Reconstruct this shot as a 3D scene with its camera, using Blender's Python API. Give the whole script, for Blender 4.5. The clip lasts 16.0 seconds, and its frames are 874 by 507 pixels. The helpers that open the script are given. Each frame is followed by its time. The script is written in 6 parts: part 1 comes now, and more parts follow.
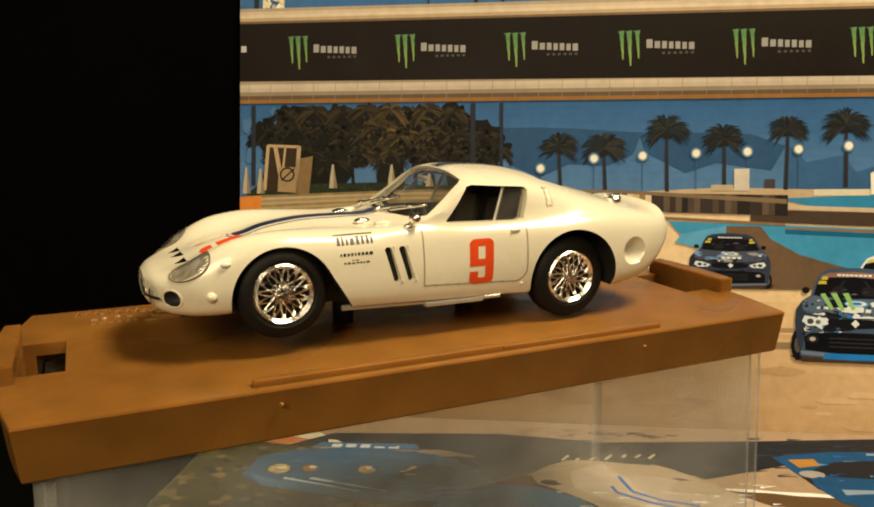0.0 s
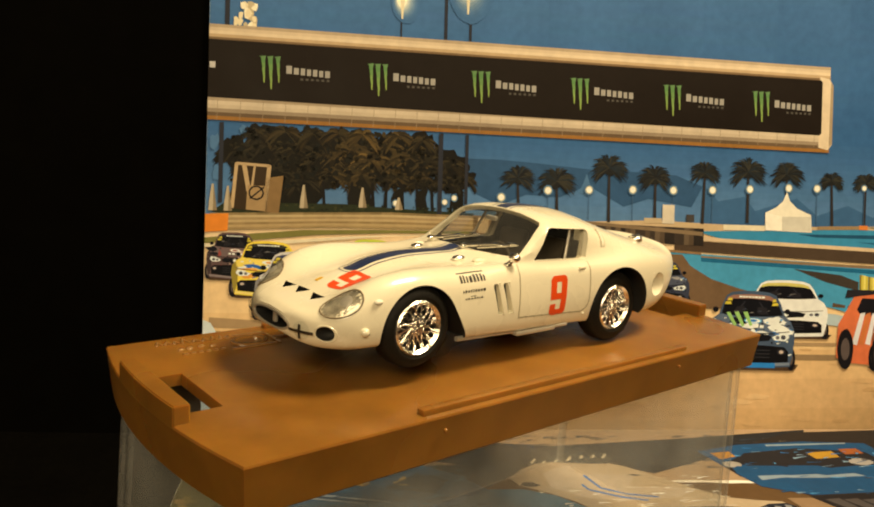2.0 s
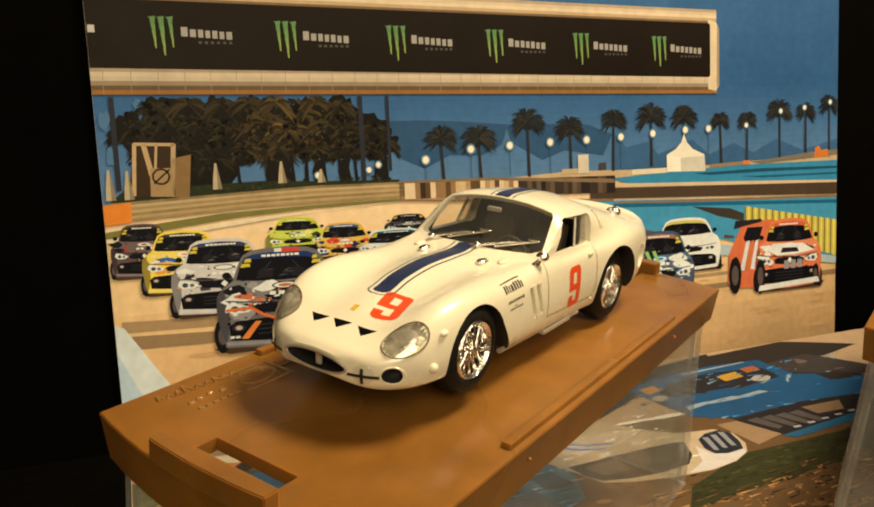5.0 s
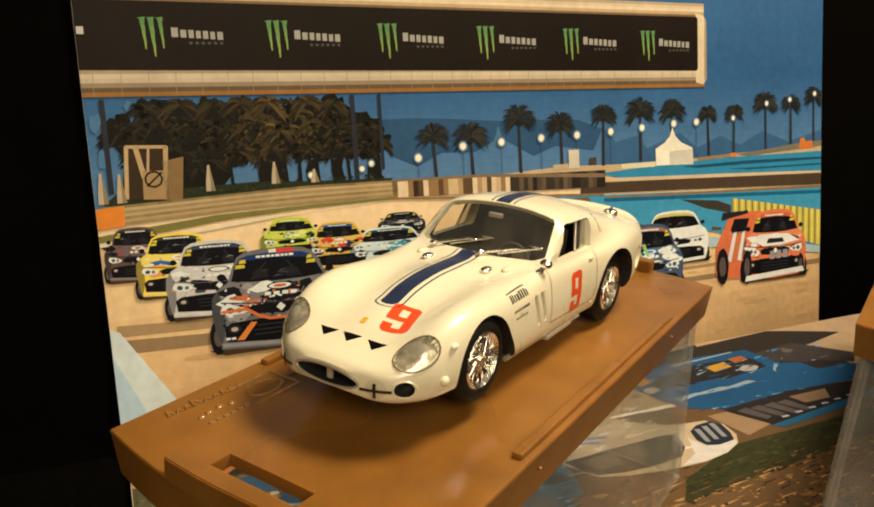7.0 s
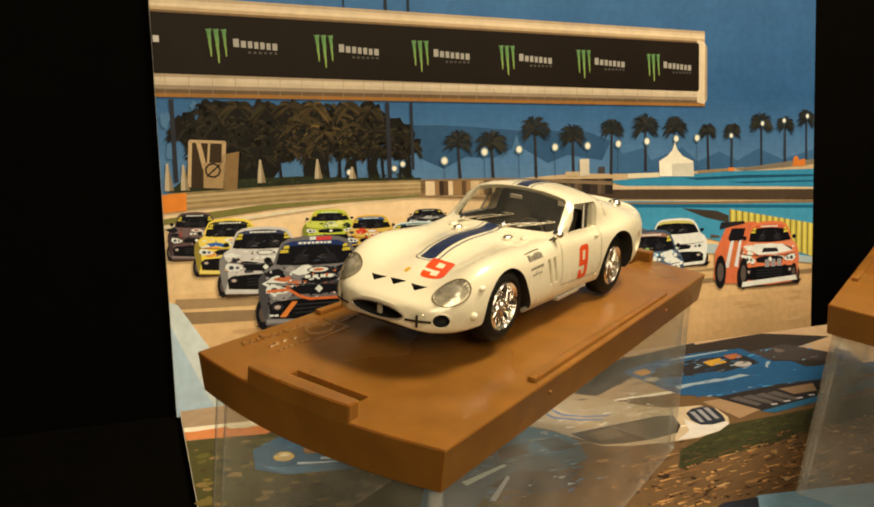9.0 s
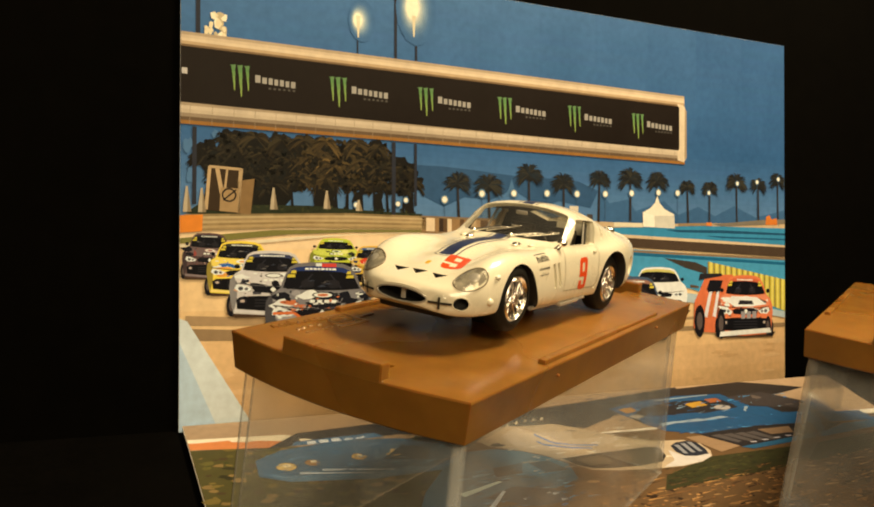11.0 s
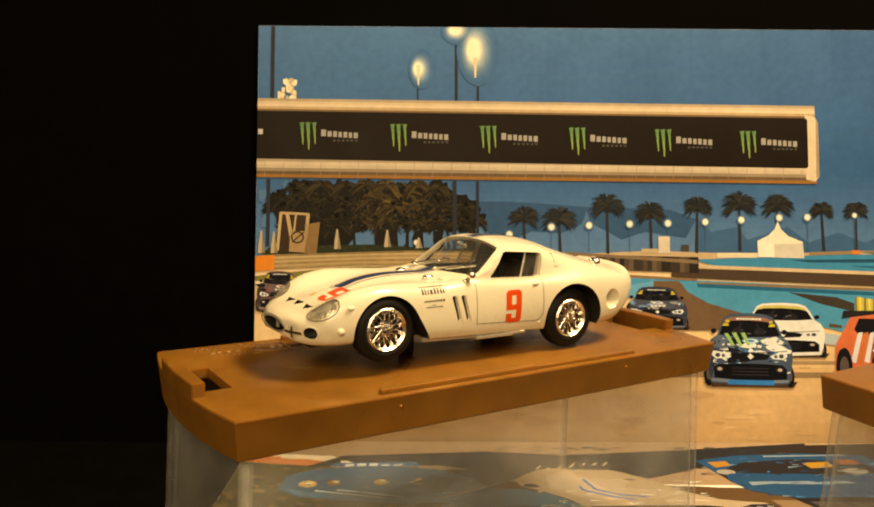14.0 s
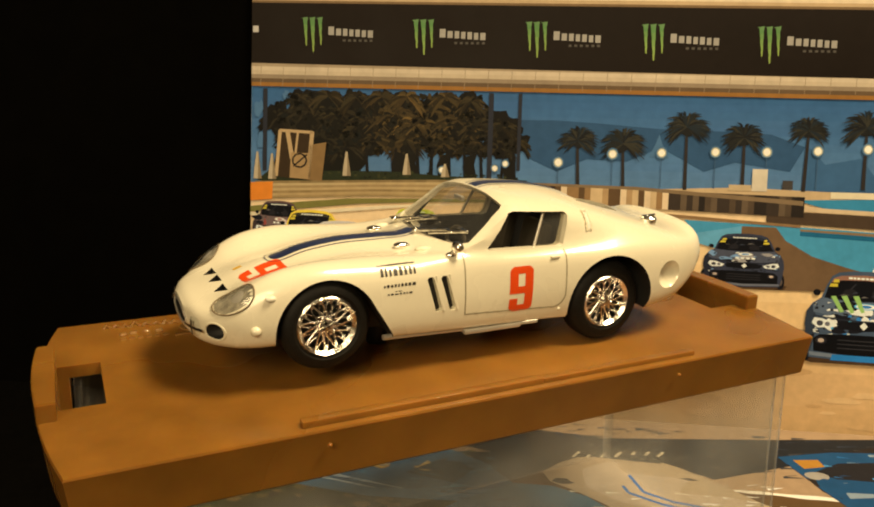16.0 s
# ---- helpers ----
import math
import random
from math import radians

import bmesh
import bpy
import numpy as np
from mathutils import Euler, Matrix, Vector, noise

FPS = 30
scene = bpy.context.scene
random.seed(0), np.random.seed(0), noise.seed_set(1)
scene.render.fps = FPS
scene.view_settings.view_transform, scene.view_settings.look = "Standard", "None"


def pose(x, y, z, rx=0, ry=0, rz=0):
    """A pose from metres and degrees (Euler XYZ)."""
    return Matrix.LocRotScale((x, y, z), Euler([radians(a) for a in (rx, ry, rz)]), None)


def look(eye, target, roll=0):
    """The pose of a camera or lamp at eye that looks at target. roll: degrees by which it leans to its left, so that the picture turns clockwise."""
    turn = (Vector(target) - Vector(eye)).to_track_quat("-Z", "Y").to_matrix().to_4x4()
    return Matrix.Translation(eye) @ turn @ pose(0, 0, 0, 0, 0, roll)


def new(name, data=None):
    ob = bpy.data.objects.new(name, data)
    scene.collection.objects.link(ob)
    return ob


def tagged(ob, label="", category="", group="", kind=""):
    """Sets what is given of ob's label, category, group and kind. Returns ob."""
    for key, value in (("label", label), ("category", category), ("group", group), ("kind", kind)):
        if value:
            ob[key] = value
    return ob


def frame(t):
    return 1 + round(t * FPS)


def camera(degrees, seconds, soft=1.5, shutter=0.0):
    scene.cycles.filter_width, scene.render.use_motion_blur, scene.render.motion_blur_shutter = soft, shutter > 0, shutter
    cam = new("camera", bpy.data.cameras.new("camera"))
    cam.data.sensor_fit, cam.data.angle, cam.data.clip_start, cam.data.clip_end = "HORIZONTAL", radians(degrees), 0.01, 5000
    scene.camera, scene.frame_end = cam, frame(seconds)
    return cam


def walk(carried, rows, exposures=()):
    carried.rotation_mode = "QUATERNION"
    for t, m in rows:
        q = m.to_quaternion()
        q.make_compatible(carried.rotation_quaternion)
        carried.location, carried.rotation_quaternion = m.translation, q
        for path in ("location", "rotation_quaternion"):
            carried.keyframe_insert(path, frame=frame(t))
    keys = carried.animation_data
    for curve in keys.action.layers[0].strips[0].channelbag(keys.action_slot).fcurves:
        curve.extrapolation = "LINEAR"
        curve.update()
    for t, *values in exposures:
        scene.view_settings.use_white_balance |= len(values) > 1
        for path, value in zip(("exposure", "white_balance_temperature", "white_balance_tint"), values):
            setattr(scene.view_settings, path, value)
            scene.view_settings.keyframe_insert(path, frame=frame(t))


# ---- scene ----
cam = camera(59.0, 16.0, soft=1.9)
METRES, EYE, TILT, LEAN, TURN = 0.38, 0.099, -10.4, 0.0, 8.2
ROWS = [
    (0.0, 0.0, 0.0, 0.0, 0.0, -0.74, -0.12),
    (0.5, -0.0074, -0.0292, 0.017, -0.08, -0.35, -0.61),
    (1.0, -0.0509, -0.0512, 0.0237, -3.07, -0.32, -0.83),
    (1.5, -0.1132, -0.0415, 0.0188, -8.5, -0.89, -1.12),
    (2.0, -0.1526, -0.0192, 0.0164, -15.33, -0.53, -1.34),
    (2.5, -0.1931, 0.0041, 0.0148, -19.31, -0.35, -1.76),
    (3.0, -0.2185, 0.0241, 0.0153, -23.62, -0.23, -1.09),
    (3.5, -0.241, 0.0347, 0.0224, -26.75, -0.97, 0.02),
    (4.0, -0.2445, 0.046, 0.0384, -28.03, -5.55, 1.74),
    (4.5, -0.2393, 0.0495, 0.0518, -29.13, -6.52, 2.4),
    (7.0, -0.2491, 0.057, 0.0735, -31.54, -8.16, 3.25),
    (7.5, -0.2627, 0.0513, 0.0769, -31.37, -8.12, 3.42),
    (8.0, -0.2667, 0.0531, 0.0714, -31.2, -8.29, 3.31),
    (8.5, -0.2659, 0.0378, 0.0616, -30.15, -7.71, 3.03),
    (9.0, -0.2993, -0.002, 0.0482, -30.59, -5.79, 1.93),
    (11.5, -0.345, -0.0212, -0.004, -32.61, 0.89, -0.04),
    (12.0, -0.3469, -0.0234, -0.005, -31.58, 0.97, 0.03),
    (12.5, -0.3, -0.0499, -0.0084, -26.29, 1.29, 0.15),
    (13.0, -0.2302, -0.0876, -0.0022, -17.75, 2.69, 0.2),
    (13.5, -0.1699, -0.1168, -0.0057, -12.25, 3.26, 0.1),
    (14.0, -0.1037, -0.1294, -0.0032, -8.51, 3.33, 0.04),
    (14.5, -0.0521, -0.1286, 0.0023, -5.49, 3.05, -0.22),
    (15.0, -0.0398, -0.083, 0.0136, -4.3, 0.36, -0.49),
    (15.5, -0.0281, -0.0388, 0.0282, -2.7, -1.81, -0.88),
    (16.0, -0.0285, 0.0064, 0.0365, -1.43, -4.67, -1.49),
]
walk(cam, [(t, pose(0, 0, EYE, TILT, LEAN, TURN) @ pose(METRES * x, METRES * y, METRES * z, 90 + pitch, roll, yaw)) for t, x, y, z, yaw, pitch, roll in ROWS],
     exposures=[(0.0, -0.12, 6150, 13), (2.0, -0.02, 6800, 13), (4.5, 0.0, 6450, 14), (7.5, 0.0, 6100, 14), (9.2, 0.03, 6300, 13), (11.8, 0.16, 6900, 14), (13.0, 0.13, 7350, 15), (14.5, 0.05, 7900, 17), (16.0, -0.1, 6850, 13)])

# ---- light: a warm room lamp above and to the right, an added front fill, a plain room round the table ----
MM = 0.001
world = bpy.data.worlds.new("room_air")
scene.world = world
world.use_nodes = True
world.node_tree.nodes["Background"].inputs[0].default_value = (1.0, 0.8, 0.55, 1)
world.node_tree.nodes["Background"].inputs[1].default_value = 0.06
# a ceiling lamp over the far right of the table, and an added unseen soft fill in front of it
ceiling_data = bpy.data.lights.new("ceiling_lamp", "AREA")
ceiling_data.shape, ceiling_data.size, ceiling_data.energy, ceiling_data.color = "DISK", 0.20, 6.0, (1.0, 0.80, 0.47)
new("ceiling_lamp", ceiling_data).matrix_world = look((0.26, 0.12, 0.62), (-0.02, 0.16, 0.06))
front_data = bpy.data.lights.new("front_fill", "POINT")
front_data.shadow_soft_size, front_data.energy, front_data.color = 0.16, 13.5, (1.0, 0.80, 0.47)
new("front_fill", front_data).matrix_world = pose(-0.15, -0.50, 0.46)
scene.view_settings.exposure = 0.0


# ---- materials ----
def lin(c):
    c = c / 255.0
    return c / 12.92 if c <= 0.04045 else ((c + 0.055) / 1.055) ** 2.4


def material(name, color, rough=0.5, metal=0.0, vary=0.12, scale=300.0, bump=0.0, coat=0.0, spec=0.5, stain=0.0):
    """Principled paint with grain and blotches at two scales."""
    m = bpy.data.materials.new(name)
    m.use_nodes = True
    nt = m.node_tree
    b = nt.nodes["Principled BSDF"]
    b.inputs["Roughness"].default_value, b.inputs["Metallic"].default_value = rough, metal
    b.inputs["Coat Weight"].default_value, b.inputs["Specular IOR Level"].default_value = coat, spec
    b.inputs["Coat Roughness"].default_value = 0.08
    co = nt.nodes.new("ShaderNodeTexCoord")
    fine, wide = nt.nodes.new("ShaderNodeTexNoise"), nt.nodes.new("ShaderNodeTexNoise")
    fine.inputs["Scale"].default_value, fine.inputs["Detail"].default_value = scale, 5
    wide.inputs["Scale"].default_value, wide.inputs["Detail"].default_value = scale * 0.13, 3
    add = nt.nodes.new("ShaderNodeMath")
    add.operation = "ADD"
    ramp = nt.nodes.new("ShaderNodeValToRGB")
    k = vary
    ramp.color_ramp.elements[0].color = (*[c * (1 - k) for c in color], 1)
    ramp.color_ramp.elements[1].color = (*[min(1, c * (1 + k)) for c in color], 1)
    half = nt.nodes.new("ShaderNodeMath")
    half.operation, half.inputs[1].default_value = "MULTIPLY", 0.5
    for n in (fine, wide):
        nt.links.new(co.outputs["Object"], n.inputs["Vector"])
    nt.links.new(fine.outputs["Fac"], add.inputs[0])
    nt.links.new(wide.outputs["Fac"], add.inputs[1])
    nt.links.new(add.outputs[0], half.inputs[0])
    ramp.color_ramp.elements[0].position, ramp.color_ramp.elements[1].position = 0.33, 0.67
    nt.links.new(half.outputs[0], ramp.inputs["Fac"])
    nt.links.new(ramp.outputs["Color"], b.inputs["Base Color"])
    if stain:
        mr = nt.nodes.new("ShaderNodeMapRange")
        mr.inputs["From Min"].default_value, mr.inputs["From Max"].default_value = 0.35, 0.65
        mr.inputs["To Min"].default_value, mr.inputs["To Max"].default_value = max(0.02, rough - stain), rough + stain
        nt.links.new(wide.outputs["Fac"], mr.inputs["Value"])
        nt.links.new(mr.outputs["Result"], b.inputs["Roughness"])
    if bump:
        bp = nt.nodes.new("ShaderNodeBump")
        bp.inputs["Strength"].default_value, bp.inputs["Distance"].default_value = bump, 0.0003
        nt.links.new(fine.outputs["Fac"], bp.inputs["Height"])
        nt.links.new(bp.outputs["Normal"], b.inputs["Normal"])
    return m


INKS = {}
WARM = (1.0, 0.80, 0.47)


def ink(r, g, b):
    """Printing ink whose colour under the warm lamp looks like r, g, b."""
    key = (r, g, b)
    if key not in INKS:
        base = [min(0.92, max(0.003, lin(c) * k / (w * INK_GAIN))) for c, w, k in zip(key, WARM, (1.06, 1.0, 0.86))]
        INKS[key] = material("print_ink", base, 0.55, vary=0.13, scale=330.0, stain=0.05, spec=0.10)
    return INKS[key]


INK_GAIN = 1.08


def clear_plastic(name, haze, tint=(0.95, 0.96, 0.95), rough=0.06, see=(0.93, 0.94, 0.93)):
    m = bpy.data.materials.new(name)
    m.use_nodes = True
    nt = m.node_tree
    nt.nodes.remove(nt.nodes["Principled BSDF"])
    out = nt.nodes["Material Output"]
    tr, gl, df = (nt.nodes.new("ShaderNodeBsdf" + k) for k in ("Transparent", "Glossy", "Diffuse"))
    tr.inputs[0].default_value = (*see, 1)
    gl.inputs["Roughness"].default_value = rough
    df.inputs[0].default_value = (*tint, 1)
    lw = nt.nodes.new("ShaderNodeLayerWeight")
    pw, fr = nt.nodes.new("ShaderNodeMath"), nt.nodes.new("ShaderNodeMath")
    pw.operation, pw.inputs[1].default_value = "POWER", 4.0
    fr.operation, fr.inputs[1].default_value, fr.inputs[2].default_value = "MULTIPLY_ADD", 0.65, 0.035
    nt.links.new(lw.outputs["Facing"], pw.inputs[0])
    nt.links.new(pw.outputs[0], fr.inputs[0])
    nz = nt.nodes.new("ShaderNodeTexNoise")
    nz.inputs["Scale"].default_value, nz.inputs["Detail"].default_value = 70, 6
    co = nt.nodes.new("ShaderNodeTexCoord")
    nt.links.new(co.outputs["Object"], nz.inputs["Vector"])
    mr = nt.nodes.new("ShaderNodeMapRange")
    mr.inputs["From Min"].default_value, mr.inputs["From Max"].default_value = 0.3, 0.75
    mr.inputs["To Min"].default_value, mr.inputs["To Max"].default_value = haze * 0.5, haze * 1.6
    nt.links.new(nz.outputs["Fac"], mr.inputs["Value"])
    m1, m2 = nt.nodes.new("ShaderNodeMixShader"), nt.nodes.new("ShaderNodeMixShader")
    nt.links.new(mr.outputs["Result"], m1.inputs[0])
    nt.links.new(tr.outputs[0], m1.inputs[1])
    nt.links.new(df.outputs[0], m1.inputs[2])
    nt.links.new(fr.outputs[0], m2.inputs[0])
    nt.links.new(m1.outputs[0], m2.inputs[1])
    nt.links.new(gl.outputs[0], m2.inputs[2])
    nt.links.new(m2.outputs[0], out.inputs["Surface"])
    return m


PAINT = material("ivory_paint", (0.80, 0.755, 0.60), 0.26, vary=0.02, scale=900, coat=0.5, stain=0.05)
BLACKP = material("black_underside_and_recess", (0.012, 0.012, 0.012), 0.6, vary=0.2)
CHROME = material("chrome_plate", (0.95, 0.93, 0.89), 0.14, 1.0, vary=0.06, scale=1600, bump=0.6)
RUBBER = material("black_rubber", (0.0075, 0.007, 0.006), 0.6, vary=0.3, scale=1500, bump=0.3, spec=0.22)
BROWN = material("brown_moulded_plastic", (0.242, 0.108, 0.019), 0.27, vary=0.24, scale=110, bump=0.12, stain=0.06)
soft_plastic = BROWN.node_tree.nodes["Principled BSDF"]
soft_plastic.inputs["Subsurface Weight"].default_value = 0.55
soft_plastic.inputs["Subsurface Radius"].default_value = (1.0, 0.45, 0.12)
soft_plastic.inputs["Subsurface Scale"].default_value = 0.0022
BROWN_GLOSS = material("polished_brown_plastic", (0.30, 0.15, 0.045), 0.10, vary=0.2, scale=400, coat=1.0, spec=0.9)
CARD = material("black_card", (0.0011, 0.0009, 0.0006), 0.9, vary=0.3, scale=120, spec=0.025)
TABLE = material("black_cloth", (0.0015, 0.0013, 0.0010), 0.9, vary=0.3, scale=500, bump=0.4, spec=0.02)
PLASTER = material("room_plaster", (0.45, 0.40, 0.33), 0.85, vary=0.06, scale=6)
RED = material("red_decal", (0.75, 0.075, 0.012), 0.32, vary=0.05)
BLUE = material("navy_decal", (0.020, 0.030, 0.085), 0.32, vary=0.08)
WHITE = material("white_decal", (0.80, 0.78, 0.68), 0.3, vary=0.03)
YELLOW = material("yellow_decal", (0.70, 0.42, 0.03), 0.32, vary=0.05)
INKBLACK = material("black_decal", (0.02, 0.018, 0.016), 0.4, vary=0.1)
INTERIOR = material("dark_interior", (0.062, 0.052, 0.038), 0.45, vary=0.3)
SILVER = material("silver_plastic", (0.55, 0.52, 0.46), 0.3, 0.5, vary=0.1)
BOXPLASTIC = clear_plastic("clear_box_plastic", 0.06, rough=0.10, see=(0.965, 0.965, 0.955))
BOXEDGE = clear_plastic("clear_box_edge", 0.20, rough=0.2, tint=(0.9, 0.9, 0.88), see=(0.9, 0.9, 0.88))
GLAZING = clear_plastic("window_glazing", 0.03, rough=0.05, see=(0.80, 0.78, 0.72))
LENS = clear_plastic("lens_plastic", 0.022, rough=0.05)
PAPER = material("white_paper_edge", (0.78, 0.77, 0.73), 0.6, vary=0.05)


# ---- mesh helpers (all shapes in millimetres, scaled on linking) ----
def part(name, bm, mats, parent=None, label="", smooth=0, m=None):
    if isinstance(bm, bmesh.types.BMesh):
        me = bpy.data.meshes.new(name)
        bm.to_mesh(me)
        bm.free()
    else:
        me = bm
    me.transform(Matrix.Scale(MM, 4))
    if not me.materials:
        for k in (mats if isinstance(mats, (list, tuple)) else [mats]):
            me.materials.append(k)
    if smooth:
        for p in me.polygons:
            p.use_smooth = True
        me.set_sharp_from_angle(angle=radians(smooth))
    ob = new(name, me)
    if parent:
        ob.parent = parent
    if m is not None:
        ob.matrix_basis = m
    if label:
        ob["label"] = label
    return ob


def thing(name, at, label, category, group=""):
    return_ob = new(name)
    return_ob.empty_display_size = 0.01
    return_ob.matrix_basis = at
    return tagged(return_ob, label, category, group)


def box(x0, x1, y0, y1, z0, z1, bevel=0.0, bm=None, m=None):
    own = bmesh.new()
    bmesh.ops.create_cube(own, size=1)
    for v in own.verts:
        v.co = Vector((x0 + (v.co.x + 0.5) * (x1 - x0), y0 + (v.co.y + 0.5) * (y1 - y0), z0 + (v.co.z + 0.5) * (z1 - z0)))
    if bevel:
        bmesh.ops.bevel(own, geom=own.edges[:], offset=bevel, segments=2, affect="EDGES", profile=0.6)
    if m is not None:
        own.transform(m)
    return join(bm, own)


def join(bm, own):
    if bm is None:
        return own
    me = bpy.data.meshes.new("joined")
    own.to_mesh(me)
    own.free()
    bm.from_mesh(me)
    bpy.data.meshes.remove(me)
    return bm


def prism(poly, axis, a, b, bm=None, mat=0):
    """A polygon drawn across an axis ('y': x,z points; 'z': x,y points) carried from a to b along it."""
    own = bmesh.new()
    put = (lambda p, d: (p[0], d, p[1])) if axis == "y" else (lambda p, d: (p[0], p[1], d))
    lo, hi = [own.verts.new(put(p, a)) for p in poly], [own.verts.new(put(p, b)) for p in poly]
    own.faces.new(lo)
    own.faces.new(hi[::-1])
    for i in range(len(poly)):
        j = (i + 1) % len(poly)
        own.faces.new((lo[i], hi[i], hi[j], lo[j]))
    bmesh.ops.recalc_face_normals(own, faces=own.faces[:])
    for f in own.faces:
        f.material_index = mat
    return join(bm, own)


def spun(profile, n=32, bm=None, m=None):
    """A closed (radius, height) profile turned round the z axis."""
    own = bmesh.new()
    rings = []
    for k in range(n):
        c, s = math.cos(2 * math.pi * k / n), math.sin(2 * math.pi * k / n)
        rings.append([own.verts.new((r * c, r * s, z)) for r, z in profile])
    for k in range(n):
        a, b = rings[k], rings[(k + 1) % n]
        for i in range(len(profile)):
            j = (i + 1) % len(profile)
            own.faces.new((a[i], b[i], b[j], a[j]))
    bmesh.ops.remove_doubles(own, verts=own.verts[:], dist=1e-5)
    bmesh.ops.recalc_face_normals(own, faces=own.faces[:])
    if m is not None:
        own.transform(m)
    return join(bm, own)


def rod(p, q, r, bm=None, n=8, r2=None):
    p, q = Vector(p), Vector(q)
    own = bmesh.new()
    bmesh.ops.create_cone(own, cap_ends=True, segments=n, radius1=r, radius2=r if r2 is None else r2, depth=(q - p).length)
    own.transform(Matrix.Translation((p + q) / 2) @ (q - p).to_track_quat("Z", "Y").to_matrix().to_4x4())
    return join(bm, own)


def ball(c, rx, ry, rz, bm=None, n=12, m=None):
    own = bmesh.new()
    bmesh.ops.create_uvsphere(own, u_segments=n * 2, v_segments=n, radius=1)
    for v in own.verts:
        v.co = Vector((v.co.x * rx, v.co.y * ry, v.co.z * rz))
    if m is not None:
        own.transform(m)
    bmesh.ops.translate(own, verts=own.verts[:], vec=c)
    return join(bm, own)


def carved(me, cutters):
    """The mesh with the cutters (bmeshes) taken out of it."""
    ob = new("carving", me)
    tools = []
    for bm in cutters:
        cm = bpy.data.meshes.new("cutter")
        bm.to_mesh(cm)
        bm.free()
        for k in me.materials:
            cm.materials.append(k)
        tools.append(new("cutter", cm))
        mod = ob.modifiers.new("cut", "BOOLEAN")
        mod.operation, mod.solver, mod.object = "DIFFERENCE", "EXACT", tools[-1]
    bpy.context.view_layer.update()
    out = bpy.data.meshes.new_from_object(ob.evaluated_get(bpy.context.evaluated_depsgraph_get()))
    for o in (ob, *tools):
        bpy.data.objects.remove(o)
    return out


def catmull(rows, t):
    """Smooth value between rows at the float index t."""
    i = min(max(int(math.floor(t)), 0), len(rows) - 2)
    f = t - i
    p0, p1, p2, p3 = rows[max(i - 1, 0)], rows[i], rows[i + 1], rows[min(i + 2, len(rows) - 1)]
    return [0.5 * (2 * b + (c - a) * f + (2 * a - 5 * b + 4 * c - d) * f * f + (3 * b - a - 3 * c + d) * f ** 3)
            for a, b, c, d in zip(p0, p1, p2, p3)]


# ---- room, table and black card ----
def slab(name, x0, x1, y0, y1, z0, z1, mat, label, category):
    ob = part(name, box(x0, x1, y0, y1, z0, z1), mat)
    return tagged(ob, label, category, kind="structure")


# room shell out of view, added to close the place and bounce light
slab("floor", -1600, 1600, -1600, 1600, -760, -740, PLASTER, "plain floor of the room below the table", "floor")
slab("ceiling", -1600, 1600, -1600, 1600, 1500, 1520, PLASTER, "plain pale ceiling of the room", "ceiling")
slab("wall_north", -1600, 1600, 1600, 1620, -740, 1500, PLASTER, "plain plaster room wall behind the display", "wall")
slab("wall_south", -1600, 1600, -1620, -1600, -740, 1500, PLASTER, "plain plaster room wall behind the camera", "wall")
slab("wall_east", 1600, 1620, -1600, 1600, -740, 1500, PLASTER, "plain plaster room wall at the side", "wall")
slab("wall_west", -1620, -1600, -1600, 1600, -740, 1500, PLASTER, "plain plaster room wall at the side", "wall")
table = part("table", box(-600, 600, -300, 520, -24, -2.6, 2.0), TABLE)
for sx in (-560, 560):
    for sy in (-260, 480):
        part("leg", box(sx - 25, sx + 25, sy - 25, sy + 25, -740, -24, 2), TABLE, table)
tagged(table, "table covered with plain black cloth", "table")

# the picture sheet leans back; x runs along it, z up it
POSTER = Matrix(((0.99964, -0.01195, -0.02396, -0.098), (0.01607, 0.98357, 0.17983, 0.2273), (0.02142, -0.18015, 0.98341, -0.001), (0, 0, 0, 1)))
backing = part("backing_card", box(-420, 560, 1.2, 4.0, -2, 330, 0.4), CARD, m=POSTER)
tagged(backing, "black card standing upright behind the picture sheet", "card")


# ---- brown display base and clear box ----
BASE_AT = pose(-0.0261, 0.14585, 0.0577, 0, 0, 32.9)


def base_outline(grow=0.0):
    pts = []
    for sx, order in ((-1, (1, -1)), (1, (-1, 1))):
        for i in range(13):
            y = order[0] + (order[1] - order[0]) * i / 12
            bulge = 3.7 * (1 - y * y)
            pts.append((sx * ((69.4 if sx > 0 else 68.7) + grow + bulge), y * (29.5 + grow)))
    return pts


